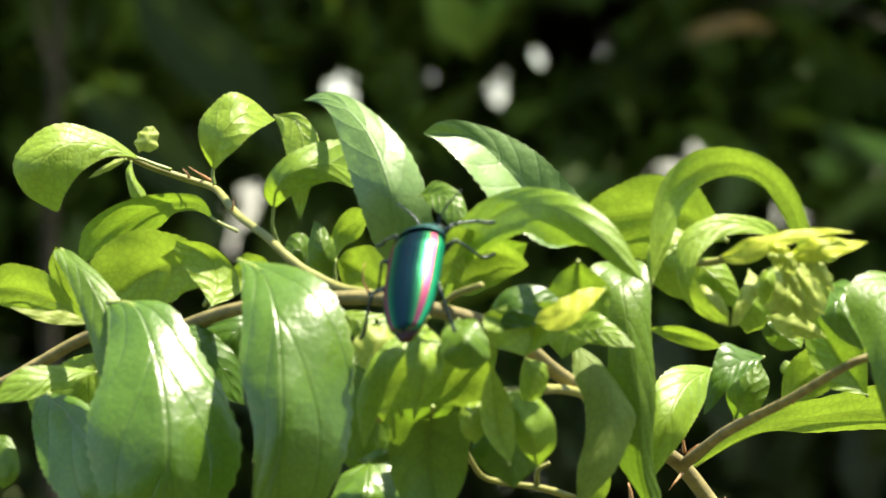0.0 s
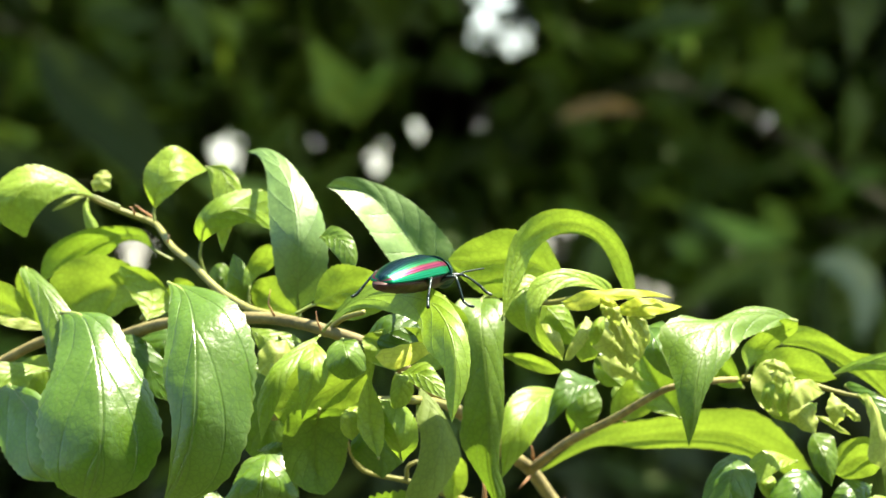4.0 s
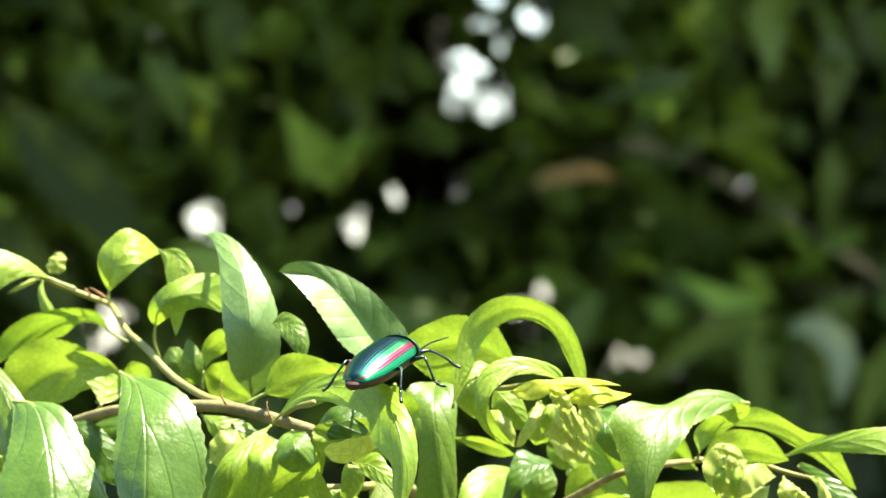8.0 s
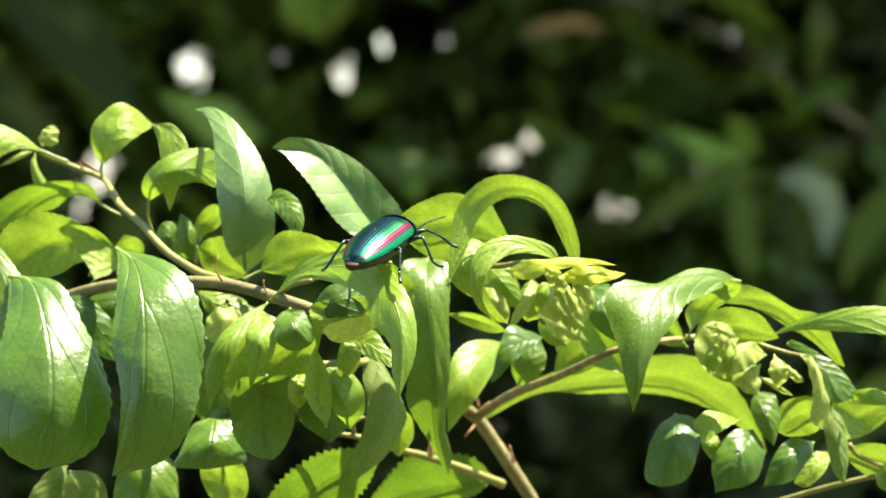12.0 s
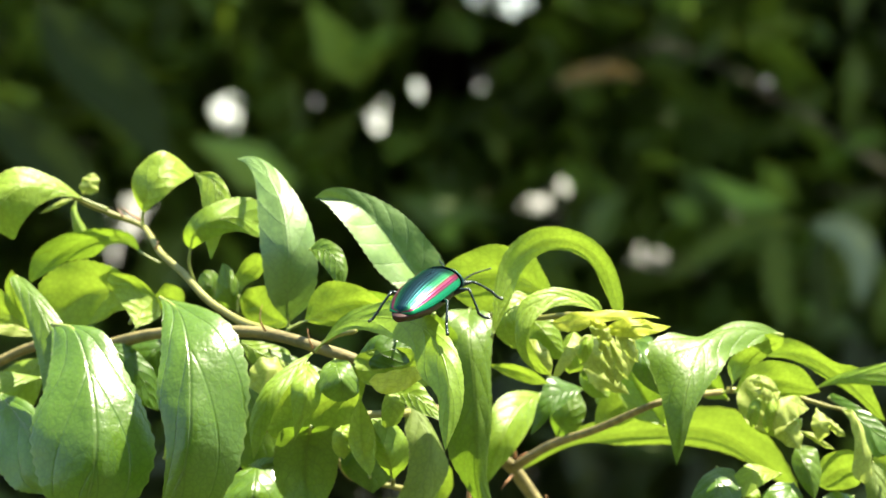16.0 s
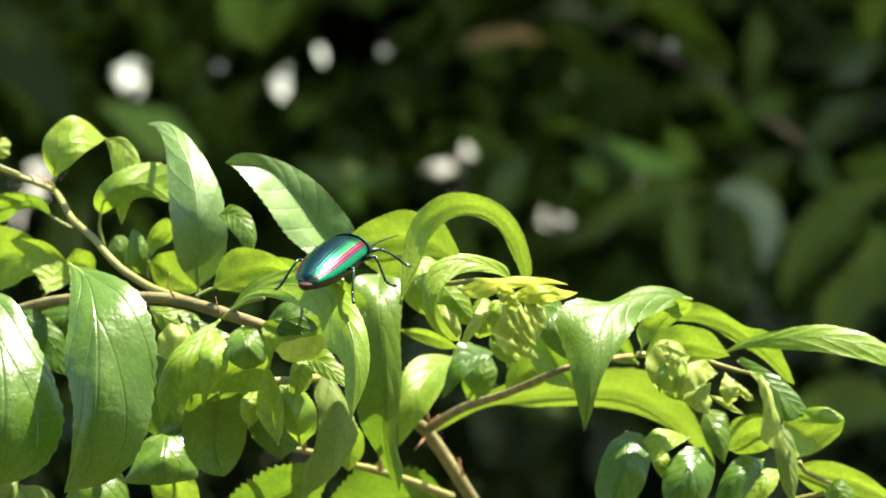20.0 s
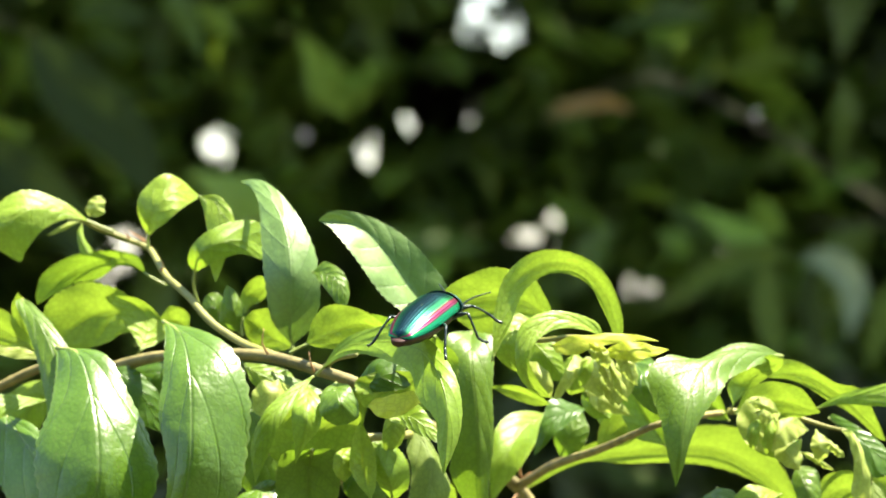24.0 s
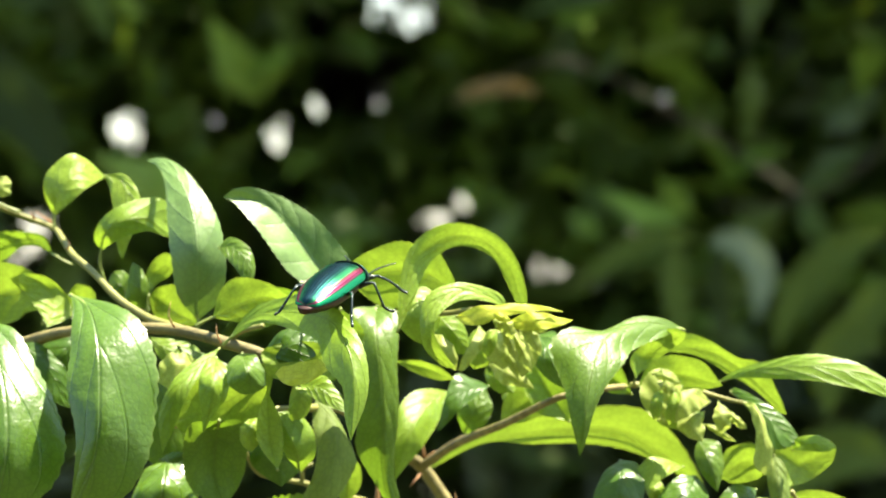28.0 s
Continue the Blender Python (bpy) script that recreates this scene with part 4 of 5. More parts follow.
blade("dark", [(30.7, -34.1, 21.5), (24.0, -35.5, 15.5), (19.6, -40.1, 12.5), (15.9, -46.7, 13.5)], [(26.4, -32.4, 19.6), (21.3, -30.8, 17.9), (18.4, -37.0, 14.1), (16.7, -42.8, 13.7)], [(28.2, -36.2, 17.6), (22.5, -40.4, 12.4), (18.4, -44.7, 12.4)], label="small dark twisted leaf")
blade("young", [(4.1, -27.3, -4.3), (11.6, -28.9, -1.9), (20.6, -32.4, -4.3)], [(10.8, -27.1, -3.2), (16.9, -29.3, -3.9)], [(10.0, -30.6, -1.9), (16.1, -32.6, -2.4)])
blade("fresh", [(19.6, -35.6, 35.1), (13.3, -39.1, 25.1), (8.4, -46.9, 17.1), (4.1, -59.8, 17.1)], [(14.9, -34.6, 31.2), (9.4, -35.6, 26.7), (5.7, -39.6, 22.4), (4.1, -48.3, 17.1)], [(17.7, -41.7, 28.3), (13.4, -48.6, 20.9), (8.3, -55.0, 18.4)], label="leaf with a white sunlit half")
blade("mature", [(23.4, -47.5, 27.8), (26.1, -41.5, 22.8), (29.9, -35.1, 25.8)], [(21.8, -42.5, 26.3), (23.5, -37.3, 25.8)], [(28.2, -46.2, 23.2), (31.4, -40.7, 23.8)])
blade("young", [(33.2, -45.2, 14.7), (41.7, -38.4, 18.7), (54.3, -31.9, 16.3)], [(34.9, -37.1, 14.8), (43.2, -31.6, 15.3)], [(42.0, -43.7, 18.7), (50.2, -38.1, 18.6)])
blade("young", [(37.9, -43.1, 19.9), (36.8, -39.2, 17.9), (34.8, -35.3, 19.9)], [(35.6, -40.3, 19.0), (33.8, -37.2, 20.0)], [(39.0, -39.2, 19.2), (37.1, -36.1, 19.6)])
blade("mature", [(82.9, -19.9, -12.6), (72.4, -18.2, -20.6), (61.6, -21.4, -32.6), (56.4, -31.2, -44.6), (54.2, -42.9, -48.6), (52.7, -54.0, -46.6)], [(77.1, -16.8, -15.2), (69.4, -16.3, -19.6), (60.0, -20.4, -27.7), (52.1, -19.0, -31.9), (46.0, -23.2, -36.7), (46.9, -30.0, -41.1), (49.3, -37.4, -44.9), (51.4, -47.7, -46.4)], [(73.7, -22.9, -23.6), (67.6, -25.7, -32.5), (65.3, -28.9, -37.8), (60.9, -34.2, -43.6), (57.0, -40.9, -46.6), (54.6, -48.9, -47.0)], label="green pointed leaf hanging over the branch")
blade("young", [(69.2, -32.9, -16.8), (71.9, -27.2, -13.6), (77.1, -23.0, -15.2), (82.8, -20.6, -18.4)], [(68.0, -27.5, -16.0), (72.3, -23.3, -15.8), (78.5, -19.6, -17.7)], [(73.0, -29.7, -13.1), (79.0, -25.4, -13.6), (82.5, -22.7, -16.4)], stalk=[(64.5, -35.7, -9.6), (68.6, -34.8, -9.6)])
blade("young", [(77.9, -25.5, -5.1), (88.5, -25.0, -0.3), (99.4, -30.9, 2.9), (111.4, -43.3, 2.9)], [(83.0, -20.9, -4.6), (90.3, -22.7, -1.4), (98.0, -27.4, 1.0), (104.6, -29.4, 0.6), (109.2, -37.5, 1.7)], [(87.0, -27.0, 0.2), (96.4, -32.4, 3.6), (103.2, -36.7, 3.6), (108.8, -42.1, 3.4)])
blade("young", [(70.0, -35.1, -12.2), (80.5, -32.2, -7.4), (93.2, -35.2, -9.0)], [(73.5, -28.9, -12.0), (80.4, -26.7, -10.2), (88.2, -29.1, -10.5)], [(76.2, -36.7, -8.0), (85.4, -36.8, -6.6)])
blade("fresh", [(91.7, -34.2, -7.6), (104.4, -30.8, -13.6), (119.2, -30.5, -17.6), (132.8, -34.4, -17.6), (146.2, -41.6, -15.6)], [(97.1, -31.0, -9.6), (104.4, -28.8, -12.8), (116.4, -26.9, -15.1), (123.9, -27.9, -15.7), (131.4, -30.5, -15.9), (139.0, -35.7, -15.8)], [(98.5, -33.2, -11.1), (111.7, -33.8, -16.9), (119.1, -34.5, -19.1), (128.1, -36.5, -19.1), (137.3, -39.1, -17.8)], label="long lime leaf reaching outward")
blade("pale", [(81.7, -35.4, -19.9), (76.3, -34.3, -24.9), (74.8, -39.8, -25.9), (77.5, -45.7, -24.9)], [(77.7, -30.6, -21.4), (71.3, -32.8, -23.0), (70.2, -38.7, -25.0), (73.2, -43.8, -26.6)], [(81.0, -37.6, -22.1), (79.9, -43.0, -25.0)], wave=1.1)
blade("young", [(71.9, -34.8, -14.2), (75.3, -39.2, -20.2), (82.1, -47.5, -20.2)], [(76.3, -34.7, -16.6), (81.4, -42.2, -18.8)], [(70.7, -38.5, -16.6), (75.4, -45.2, -19.3)])
blade("pale", [(88.9, -39.6, -24.3), (83.4, -37.6, -30.3), (80.1, -40.4, -33.3), (78.7, -45.2, -31.3)], [(85.8, -36.3, -27.0), (80.8, -36.9, -30.6), (78.6, -41.6, -32.0)], [(85.6, -41.7, -30.2), (81.9, -43.7, -32.3)], wave=1.1)
blade("pale", [(80.6, -42.4, -22.7), (82.7, -45.3, -28.7), (86.6, -50.3, -27.7)], [(84.8, -42.0, -26.4), (87.0, -45.8, -26.7)], [(79.8, -46.2, -26.8), (82.7, -49.2, -27.8)], wave=1.1)
blade("pale", [(91.1, -39.4, -23.1), (91.7, -43.5, -28.1), (91.7, -48.4, -25.1)], [(89.4, -43.5, -27.0), (90.4, -46.6, -25.7)], [(94.5, -43.3, -26.5), (93.7, -46.6, -25.3)], wave=1.1)
blade("pale", [(93.3, -41.3, -21.0), (95.6, -44.1, -24.0), (98.8, -47.0, -22.0)], [(95.3, -42.8, -22.8), (98.1, -45.3, -22.4)], [(94.0, -44.0, -22.6), (96.6, -46.7, -22.4)], wave=1.1)
blade("pale", [(87.0, -45.5, -21.2), (90.5, -47.2, -23.2), (96.3, -50.6, -21.2)], [(89.5, -45.8, -22.1), (93.3, -48.2, -22.0)], [(89.0, -47.3, -22.3), (93.0, -49.7, -21.8)], wave=1.1)
blade("pale", [(98.3, -39.9, -18.4), (101.5, -42.4, -25.4), (102.9, -49.5, -28.4), (103.3, -59.5, -26.4)], [(101.1, -40.4, -22.5), (103.8, -46.6, -26.5), (105.6, -55.6, -25.9), (104.6, -58.9, -25.9)], [(99.8, -42.5, -23.4), (100.9, -49.6, -27.4), (100.1, -56.7, -27.4)], label="pale leaf rolled up and drooping", wave=1.1)
blade("dark", [(95.6, -36.6, -3.1), (103.0, -42.5, -11.1), (113.7, -50.8, -13.1)], [(97.4, -35.9, -3.8), (103.5, -39.2, -8.9), (109.4, -43.7, -10.5), (113.2, -49.0, -12.3)], [(99.9, -41.6, -8.1), (104.4, -47.6, -13.1), (107.3, -52.7, -14.8)])
blade("young", [(110.1, -62.9, -8.3), (114.4, -57.3, -3.5), (124.3, -52.9, -3.5)], [(107.2, -53.2, -7.2), (113.6, -51.7, -6.2), (120.4, -49.9, -5.6)], [(116.3, -61.6, -2.9), (122.7, -57.1, -2.2)])
blade("fresh", [(111.5, -52.8, -11.1), (116.4, -51.1, -18.1), (123.3, -52.3, -17.1)], [(112.7, -49.7, -13.6), (117.7, -48.9, -16.7), (121.9, -50.8, -16.7)], [(115.4, -53.2, -17.1), (120.3, -53.5, -18.4)])
blade("grey", [(107.1, -53.9, -7.7), (108.0, -63.6, -12.7), (109.8, -75.0, -12.7)], [(104.9, -59.2, -9.8), (106.5, -69.7, -11.6)], [(110.0, -57.7, -9.7), (111.1, -66.7, -11.4)])
blade("young", [(105.1, -57.6, -11.7), (99.5, -55.9, -6.9), (92.0, -60.1, -6.9)], [(101.8, -51.0, -10.5), (95.5, -51.6, -9.7), (92.5, -54.9, -9.0)], [(102.3, -60.8, -6.6), (96.0, -61.7, -5.3)])
blade("mature", [(86.7, -49.3, -10.0), (89.1, -55.9, -16.0), (91.0, -64.0, -16.0)], [(85.1, -53.3, -12.0), (87.0, -59.3, -14.7)], [(91.8, -50.7, -11.6), (92.8, -57.5, -14.3)])
blade("young", [(12.8, -58.0, 63.6), (27.1, -50.3, 65.2), (41.5, -47.3, 70.0), (57.5, -46.2, 73.2), (70.3, -47.5, 74.8), (83.0, -55.4, 74.8), (93.6, -68.1, 73.2)], [(30.2, -45.7, 64.6), (46.2, -42.4, 68.3), (62.2, -40.2, 70.2), (75.2, -41.2, 71.0), (84.8, -49.2, 71.8), (91.5, -60.7, 72.4)], [(30.3, -50.2, 66.9), (43.1, -50.6, 72.2), (59.1, -50.7, 75.5), (71.9, -53.0, 76.5), (83.1, -58.4, 75.6), (90.3, -64.9, 74.0)], label="very long lime leaf below the branch")
# low leaves in the dark kind, whose colour carries the shade down here
blade("dark", [(65.0, -54.8, -14.7), (64.2, -61.5, -25.7), (60.5, -74.1, -27.7)], [(59.6, -58.7, -21.0), (56.8, -66.1, -23.6), (56.4, -72.0, -24.7)], [(69.7, -56.4, -18.0), (70.8, -63.1, -22.8), (67.2, -72.0, -24.6)], label="dark green leaf low down, shade put into its colour")
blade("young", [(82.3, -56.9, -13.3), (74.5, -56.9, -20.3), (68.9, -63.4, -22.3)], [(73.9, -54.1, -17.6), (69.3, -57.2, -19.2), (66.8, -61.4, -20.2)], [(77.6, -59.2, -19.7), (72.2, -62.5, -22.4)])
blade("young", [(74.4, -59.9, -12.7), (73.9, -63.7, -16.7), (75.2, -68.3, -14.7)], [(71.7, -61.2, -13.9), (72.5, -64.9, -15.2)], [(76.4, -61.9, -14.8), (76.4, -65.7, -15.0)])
blade("dark", [(85.7, -59.5, -12.1), (81.1, -66.1, -23.1), (74.8, -75.8, -24.1)], [(79.7, -59.8, -16.4), (74.3, -66.5, -20.9)], [(88.4, -65.2, -16.7), (85.5, -73.0, -20.8)], label="dark green leaf low down, shade put into its colour")
blade("dark", [(102.3, -63.3, -4.3), (95.9, -66.5, -14.3), (87.8, -74.7, -16.3)], [(95.8, -62.0, -10.1), (91.0, -66.6, -13.4)], [(100.9, -67.0, -10.8), (95.4, -73.3, -15.3)], label="dark green leaf low down, shade put into its colour")
blade("young", [(109.5, -65.9, 0.2), (119.3, -68.3, 5.8), (129.5, -70.9, 8.2), (140.2, -76.8, 8.2)], [(117.6, -63.8, 2.3), (127.0, -66.2, 5.2), (136.0, -72.1, 7.1)], [(116.4, -72.3, 6.9), (127.3, -76.0, 9.6)])
blade("young", [(108.0, -66.7, 5.1), (102.9, -69.0, 0.1), (96.9, -74.4, -0.9)], [(103.1, -66.0, 2.5), (98.8, -69.4, 0.7)], [(105.1, -71.7, -0.7), (100.5, -75.4, -1.7)])
blade("mature", [(119.1, -72.6, 2.1), (121.7, -70.9, -2.9), (125.0, -75.4, -3.9)], [(122.1, -68.9, -1.8), (126.4, -71.7, -1.8)], [(119.5, -75.5, -1.9), (122.4, -76.9, -3.9)])
blade("fresh", [(-42.3, -23.5, -43.9), (-48.5, -29.3, -50.9), (-54.1, -35.8, -54.9), (-57.6, -51.3, -53.9)], [(-48.0, -26.4, -48.0), (-54.5, -31.9, -52.0), (-58.6, -41.0, -52.8)], [(-45.6, -28.9, -50.0), (-50.4, -35.4, -55.0), (-54.9, -45.7, -55.0)])
blade("pale", [(-48.5, -26.3, -35.3), (-53.2, -27.9, -42.3), (-58.8, -32.4, -40.3)], [(-53.0, -24.6, -39.0), (-58.0, -26.6, -39.5)], [(-50.6, -29.7, -41.1), (-55.4, -34.2, -42.8)], wave=1.1)
blade("fresh", [(-43.1, -26.0, -55.1), (-43.7, -32.0, -66.1), (-44.2, -37.8, -67.1), (-46.7, -46.3, -63.1)], [(-46.0, -28.0, -59.8), (-47.5, -33.4, -64.6), (-46.9, -40.8, -64.5)], [(-40.0, -29.9, -61.5), (-40.2, -36.4, -64.9), (-44.0, -41.5, -64.6)])
blade("mature", [(-36.2, -25.1, -57.9), (-34.8, -29.7, -69.9), (-33.1, -36.0, -67.9)], [(-39.4, -27.4, -62.4), (-39.9, -32.7, -66.8), (-37.1, -35.8, -67.0)], [(-32.0, -26.5, -64.0), (-29.9, -33.4, -66.9)])
blade("young", [(-27.3, -28.0, -41.9), (-35.5, -34.7, -37.9), (-46.0, -40.2, -37.1), (-55.1, -43.1, -40.3)], [(-38.1, -28.0, -41.5), (-48.8, -30.9, -41.5), (-56.5, -37.1, -41.6)], [(-32.0, -41.8, -36.3), (-42.8, -45.5, -35.6), (-51.6, -46.2, -37.5)])
blade("mature", [(-42.7, -42.7, -47.0), (-43.9, -48.8, -39.0), (-44.3, -57.8, -36.6), (-41.8, -64.9, -38.2)], [(-50.5, -43.9, -44.2), (-52.4, -50.5, -42.0), (-52.0, -58.0, -40.3), (-47.2, -63.6, -39.3)], [(-36.3, -43.9, -44.3), (-35.5, -51.7, -41.6), (-37.5, -59.5, -39.8), (-39.7, -63.1, -39.0)])
blade("broad", [(-57.2, -52.7, -24.0), (-58.0, -59.6, -35.0), (-59.2, -67.3, -35.0)], [(-63.3, -56.0, -27.4), (-66.5, -62.7, -31.1), (-68.3, -66.3, -31.6)], [(-53.5, -53.4, -25.6), (-50.4, -59.8, -30.1), (-49.2, -65.4, -31.2)])
blade("dark", [(-59.2, -53.0, -35.2), (-54.8, -52.6, -41.2), (-49.9, -50.9, -37.2)], [(-55.6, -51.1, -39.7), (-52.2, -51.0, -38.8)], [(-55.6, -54.1, -40.2), (-52.2, -53.2, -39.3)])
blade("young", [(-55.5, -65.5, -20.9), (-54.8, -71.3, -16.9), (-53.9, -78.8, -16.9)], [(-61.5, -67.0, -20.4), (-59.8, -74.2, -18.8)], [(-50.1, -66.5, -20.4), (-49.3, -74.2, -18.8)])
blade("mature", [(-70.7, -63.3, -19.9), (-74.8, -68.9, -26.9), (-76.7, -75.3, -28.9), (-77.8, -82.0, -27.9)], [(-81.0, -64.7, -23.1), (-84.2, -71.9, -24.5), (-83.2, -79.4, -25.7)], [(-68.2, -66.8, -22.1), (-67.4, -74.6, -24.7), (-72.4, -80.2, -26.5)])
blade("grey", [(-97.6, -66.2, -13.0), (-100.3, -71.8, -17.0), (-105.6, -82.4, -17.0)], [(-102.1, -67.4, -13.8), (-107.8, -74.9, -14.5)], [(-97.7, -71.8, -15.4), (-100.4, -79.4, -16.1)])
blade("grey", [(-96.4, -67.3, -19.7), (-93.1, -73.2, -23.7), (-89.3, -83.7, -23.7)], [(-97.8, -71.7, -20.5), (-96.2, -80.7, -21.2)], [(-88.8, -68.7, -20.7), (-85.7, -77.7, -22.0)])
blade("young", [(-27.3, -56.0, -55.7), (-29.1, -49.2, -53.3), (-29.9, -35.1, -55.7)], [(-32.3, -49.1, -55.0), (-32.2, -41.0, -56.0)], [(-25.8, -51.3, -55.4), (-26.4, -42.5, -55.8)])
blade("fresh", [(-21.3, -56.9, -47.9), (-22.7, -49.9, -53.9), (-27.3, -40.8, -51.9)], [(-25.6, -51.4, -51.9), (-27.0, -44.8, -51.8)], [(-17.3, -51.8, -49.5), (-18.3, -44.9, -50.5), (-22.7, -40.9, -50.6)])
blade("young", [(-34.7, -42.6, -50.9), (-34.9, -45.7, -54.9), (-34.1, -51.4, -52.9)], [(-37.0, -44.7, -53.1), (-36.7, -49.2, -52.7)], [(-31.6, -42.6, -52.0), (-32.0, -48.4, -52.6)])
blade("mature", [(-13.3, -64.5, 2.0), (-25.6, -70.4, 6.8), (-36.4, -76.9, 10.0), (-47.4, -85.1, 10.0)], [(-22.5, -62.9, 2.3), (-33.2, -65.6, 4.2), (-40.9, -71.2, 6.4), (-46.4, -79.1, 7.9)], [(-19.2, -75.3, 8.0), (-28.8, -81.8, 11.2), (-39.5, -88.2, 11.5)], label="broad serrated leaf low in the shrub", teeth=3.5)
blade("mature", [(16.6, -73.3, 58.0), (4.6, -75.9, 62.8), (-8.1, -77.9, 64.4), (-21.5, -83.2, 64.4)], [(11.2, -67.8, 57.6), (1.4, -66.5, 58.9), (-8.1, -67.9, 59.9)], [(11.2, -78.4, 62.5), (-1.8, -81.4, 65.4), (-14.4, -84.8, 66.1)], label="broad serrated leaf low in the shrub", teeth=3.5)
blade("young", [(-8.7, -51.8, 16.2), (-8.8, -58.3, 21.0), (-9.4, -66.3, 21.0)], [(-11.4, -56.8, 18.7), (-11.8, -63.2, 19.7)], [(-5.3, -56.4, 18.2), (-5.6, -61.7, 19.4)])
blade("young", [(-22.7, -33.8, -51.9), (-21.2, -37.4, -53.9), (-23.5, -44.1, -51.9)], [(-23.7, -36.0, -52.2), (-24.2, -40.4, -52.0)], [(-18.3, -36.0, -52.1), (-19.1, -41.1, -51.5)])
blade("young", [(-23.4, -21.9, -54.7), (-20.5, -27.9, -52.3), (-22.7, -33.7, -54.7)], [(-30.7, -24.8, -55.9), (-29.3, -30.7, -55.8)], [(-14.6, -23.4, -55.6), (-14.6, -29.3, -55.4)])
blade("frosted", [(-8.6, -7.7, 1.2), (-15.6, -2.5, -0.8), (-23.2, 8.3, -0.8), (-30.9, 16.1, -0.8), (-41.8, 18.0, -2.8)], [(-7.1, -0.6, 0.2), (-11.5, 6.3, 0.2), (-18.0, 13.2, 0.2), (-25.6, 17.9, 0.2), (-33.9, 20.6, -1.8), (-38.9, 20.2, -2.8)], [(-16.2, -8.6, -5.9), (-23.0, -3.3, -7.7), (-28.1, 2.3, -8.5), (-33.5, 9.6, -7.6), (-38.4, 16.0, -3.9)], label="green leaf folded along its midrib, one half glaring white")
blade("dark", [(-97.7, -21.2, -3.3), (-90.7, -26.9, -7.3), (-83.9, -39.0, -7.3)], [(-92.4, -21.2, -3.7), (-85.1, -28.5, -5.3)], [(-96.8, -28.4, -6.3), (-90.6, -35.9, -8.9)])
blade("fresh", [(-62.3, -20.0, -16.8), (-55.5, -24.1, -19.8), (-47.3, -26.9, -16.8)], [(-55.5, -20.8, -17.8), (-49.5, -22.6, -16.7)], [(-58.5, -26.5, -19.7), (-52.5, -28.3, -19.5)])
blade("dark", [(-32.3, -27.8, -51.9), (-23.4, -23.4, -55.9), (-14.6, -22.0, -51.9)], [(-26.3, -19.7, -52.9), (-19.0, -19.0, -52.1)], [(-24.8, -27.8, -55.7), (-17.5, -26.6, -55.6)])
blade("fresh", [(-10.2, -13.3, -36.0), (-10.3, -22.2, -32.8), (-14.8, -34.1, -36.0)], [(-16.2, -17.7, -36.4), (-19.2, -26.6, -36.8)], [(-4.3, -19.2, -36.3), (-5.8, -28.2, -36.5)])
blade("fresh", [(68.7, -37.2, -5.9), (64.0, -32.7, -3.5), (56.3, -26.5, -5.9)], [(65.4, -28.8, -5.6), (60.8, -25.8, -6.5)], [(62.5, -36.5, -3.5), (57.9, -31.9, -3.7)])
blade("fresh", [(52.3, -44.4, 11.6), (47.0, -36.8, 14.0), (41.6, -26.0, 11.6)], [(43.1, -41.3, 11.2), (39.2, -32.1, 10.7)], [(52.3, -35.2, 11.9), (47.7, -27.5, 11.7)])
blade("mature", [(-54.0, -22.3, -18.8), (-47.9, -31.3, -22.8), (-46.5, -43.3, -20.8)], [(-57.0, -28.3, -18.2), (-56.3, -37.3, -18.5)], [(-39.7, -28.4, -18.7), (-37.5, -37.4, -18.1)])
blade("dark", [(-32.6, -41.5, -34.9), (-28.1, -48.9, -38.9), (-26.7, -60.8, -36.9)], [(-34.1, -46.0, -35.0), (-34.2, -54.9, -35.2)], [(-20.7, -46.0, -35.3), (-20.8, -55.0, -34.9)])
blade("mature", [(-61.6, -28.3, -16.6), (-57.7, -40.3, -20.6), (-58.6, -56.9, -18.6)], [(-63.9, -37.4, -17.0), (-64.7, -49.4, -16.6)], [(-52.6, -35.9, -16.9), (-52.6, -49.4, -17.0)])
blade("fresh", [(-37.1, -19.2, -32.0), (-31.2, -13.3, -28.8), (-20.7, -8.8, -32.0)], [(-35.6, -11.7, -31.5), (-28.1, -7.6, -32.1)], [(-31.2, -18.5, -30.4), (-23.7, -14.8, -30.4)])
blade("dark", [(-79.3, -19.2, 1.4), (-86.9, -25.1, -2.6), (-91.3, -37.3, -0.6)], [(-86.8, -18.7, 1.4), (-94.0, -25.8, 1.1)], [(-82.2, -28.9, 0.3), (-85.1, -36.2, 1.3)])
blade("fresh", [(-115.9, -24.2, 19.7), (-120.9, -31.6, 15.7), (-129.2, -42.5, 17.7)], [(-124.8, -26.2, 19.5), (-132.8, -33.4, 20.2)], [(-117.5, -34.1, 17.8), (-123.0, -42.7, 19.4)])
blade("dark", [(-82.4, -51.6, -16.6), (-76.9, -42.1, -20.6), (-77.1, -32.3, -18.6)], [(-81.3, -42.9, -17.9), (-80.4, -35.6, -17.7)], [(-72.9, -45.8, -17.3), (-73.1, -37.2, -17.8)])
MOVERS["bud"].append(blade("pale", [(32.4, -16.9, -44.7), (34.4, -22.2, -47.7), (36.6, -28.7, -44.7)], [(33.9, -19.2, -45.9), (36.4, -25.2, -45.8)], [(32.1, -20.4, -45.9), (34.2, -25.9, -45.8)], wave=1.1))
MOVERS["bud"].append(blade("pale", [(34.7, -19.0, -43.2), (37.4, -24.4, -46.2), (40.4, -31.4, -43.2)], [(36.9, -21.0, -44.1), (40.1, -27.9, -43.9)], [(35.1, -22.5, -44.4), (37.8, -28.9, -44.2)], wave=1.1))
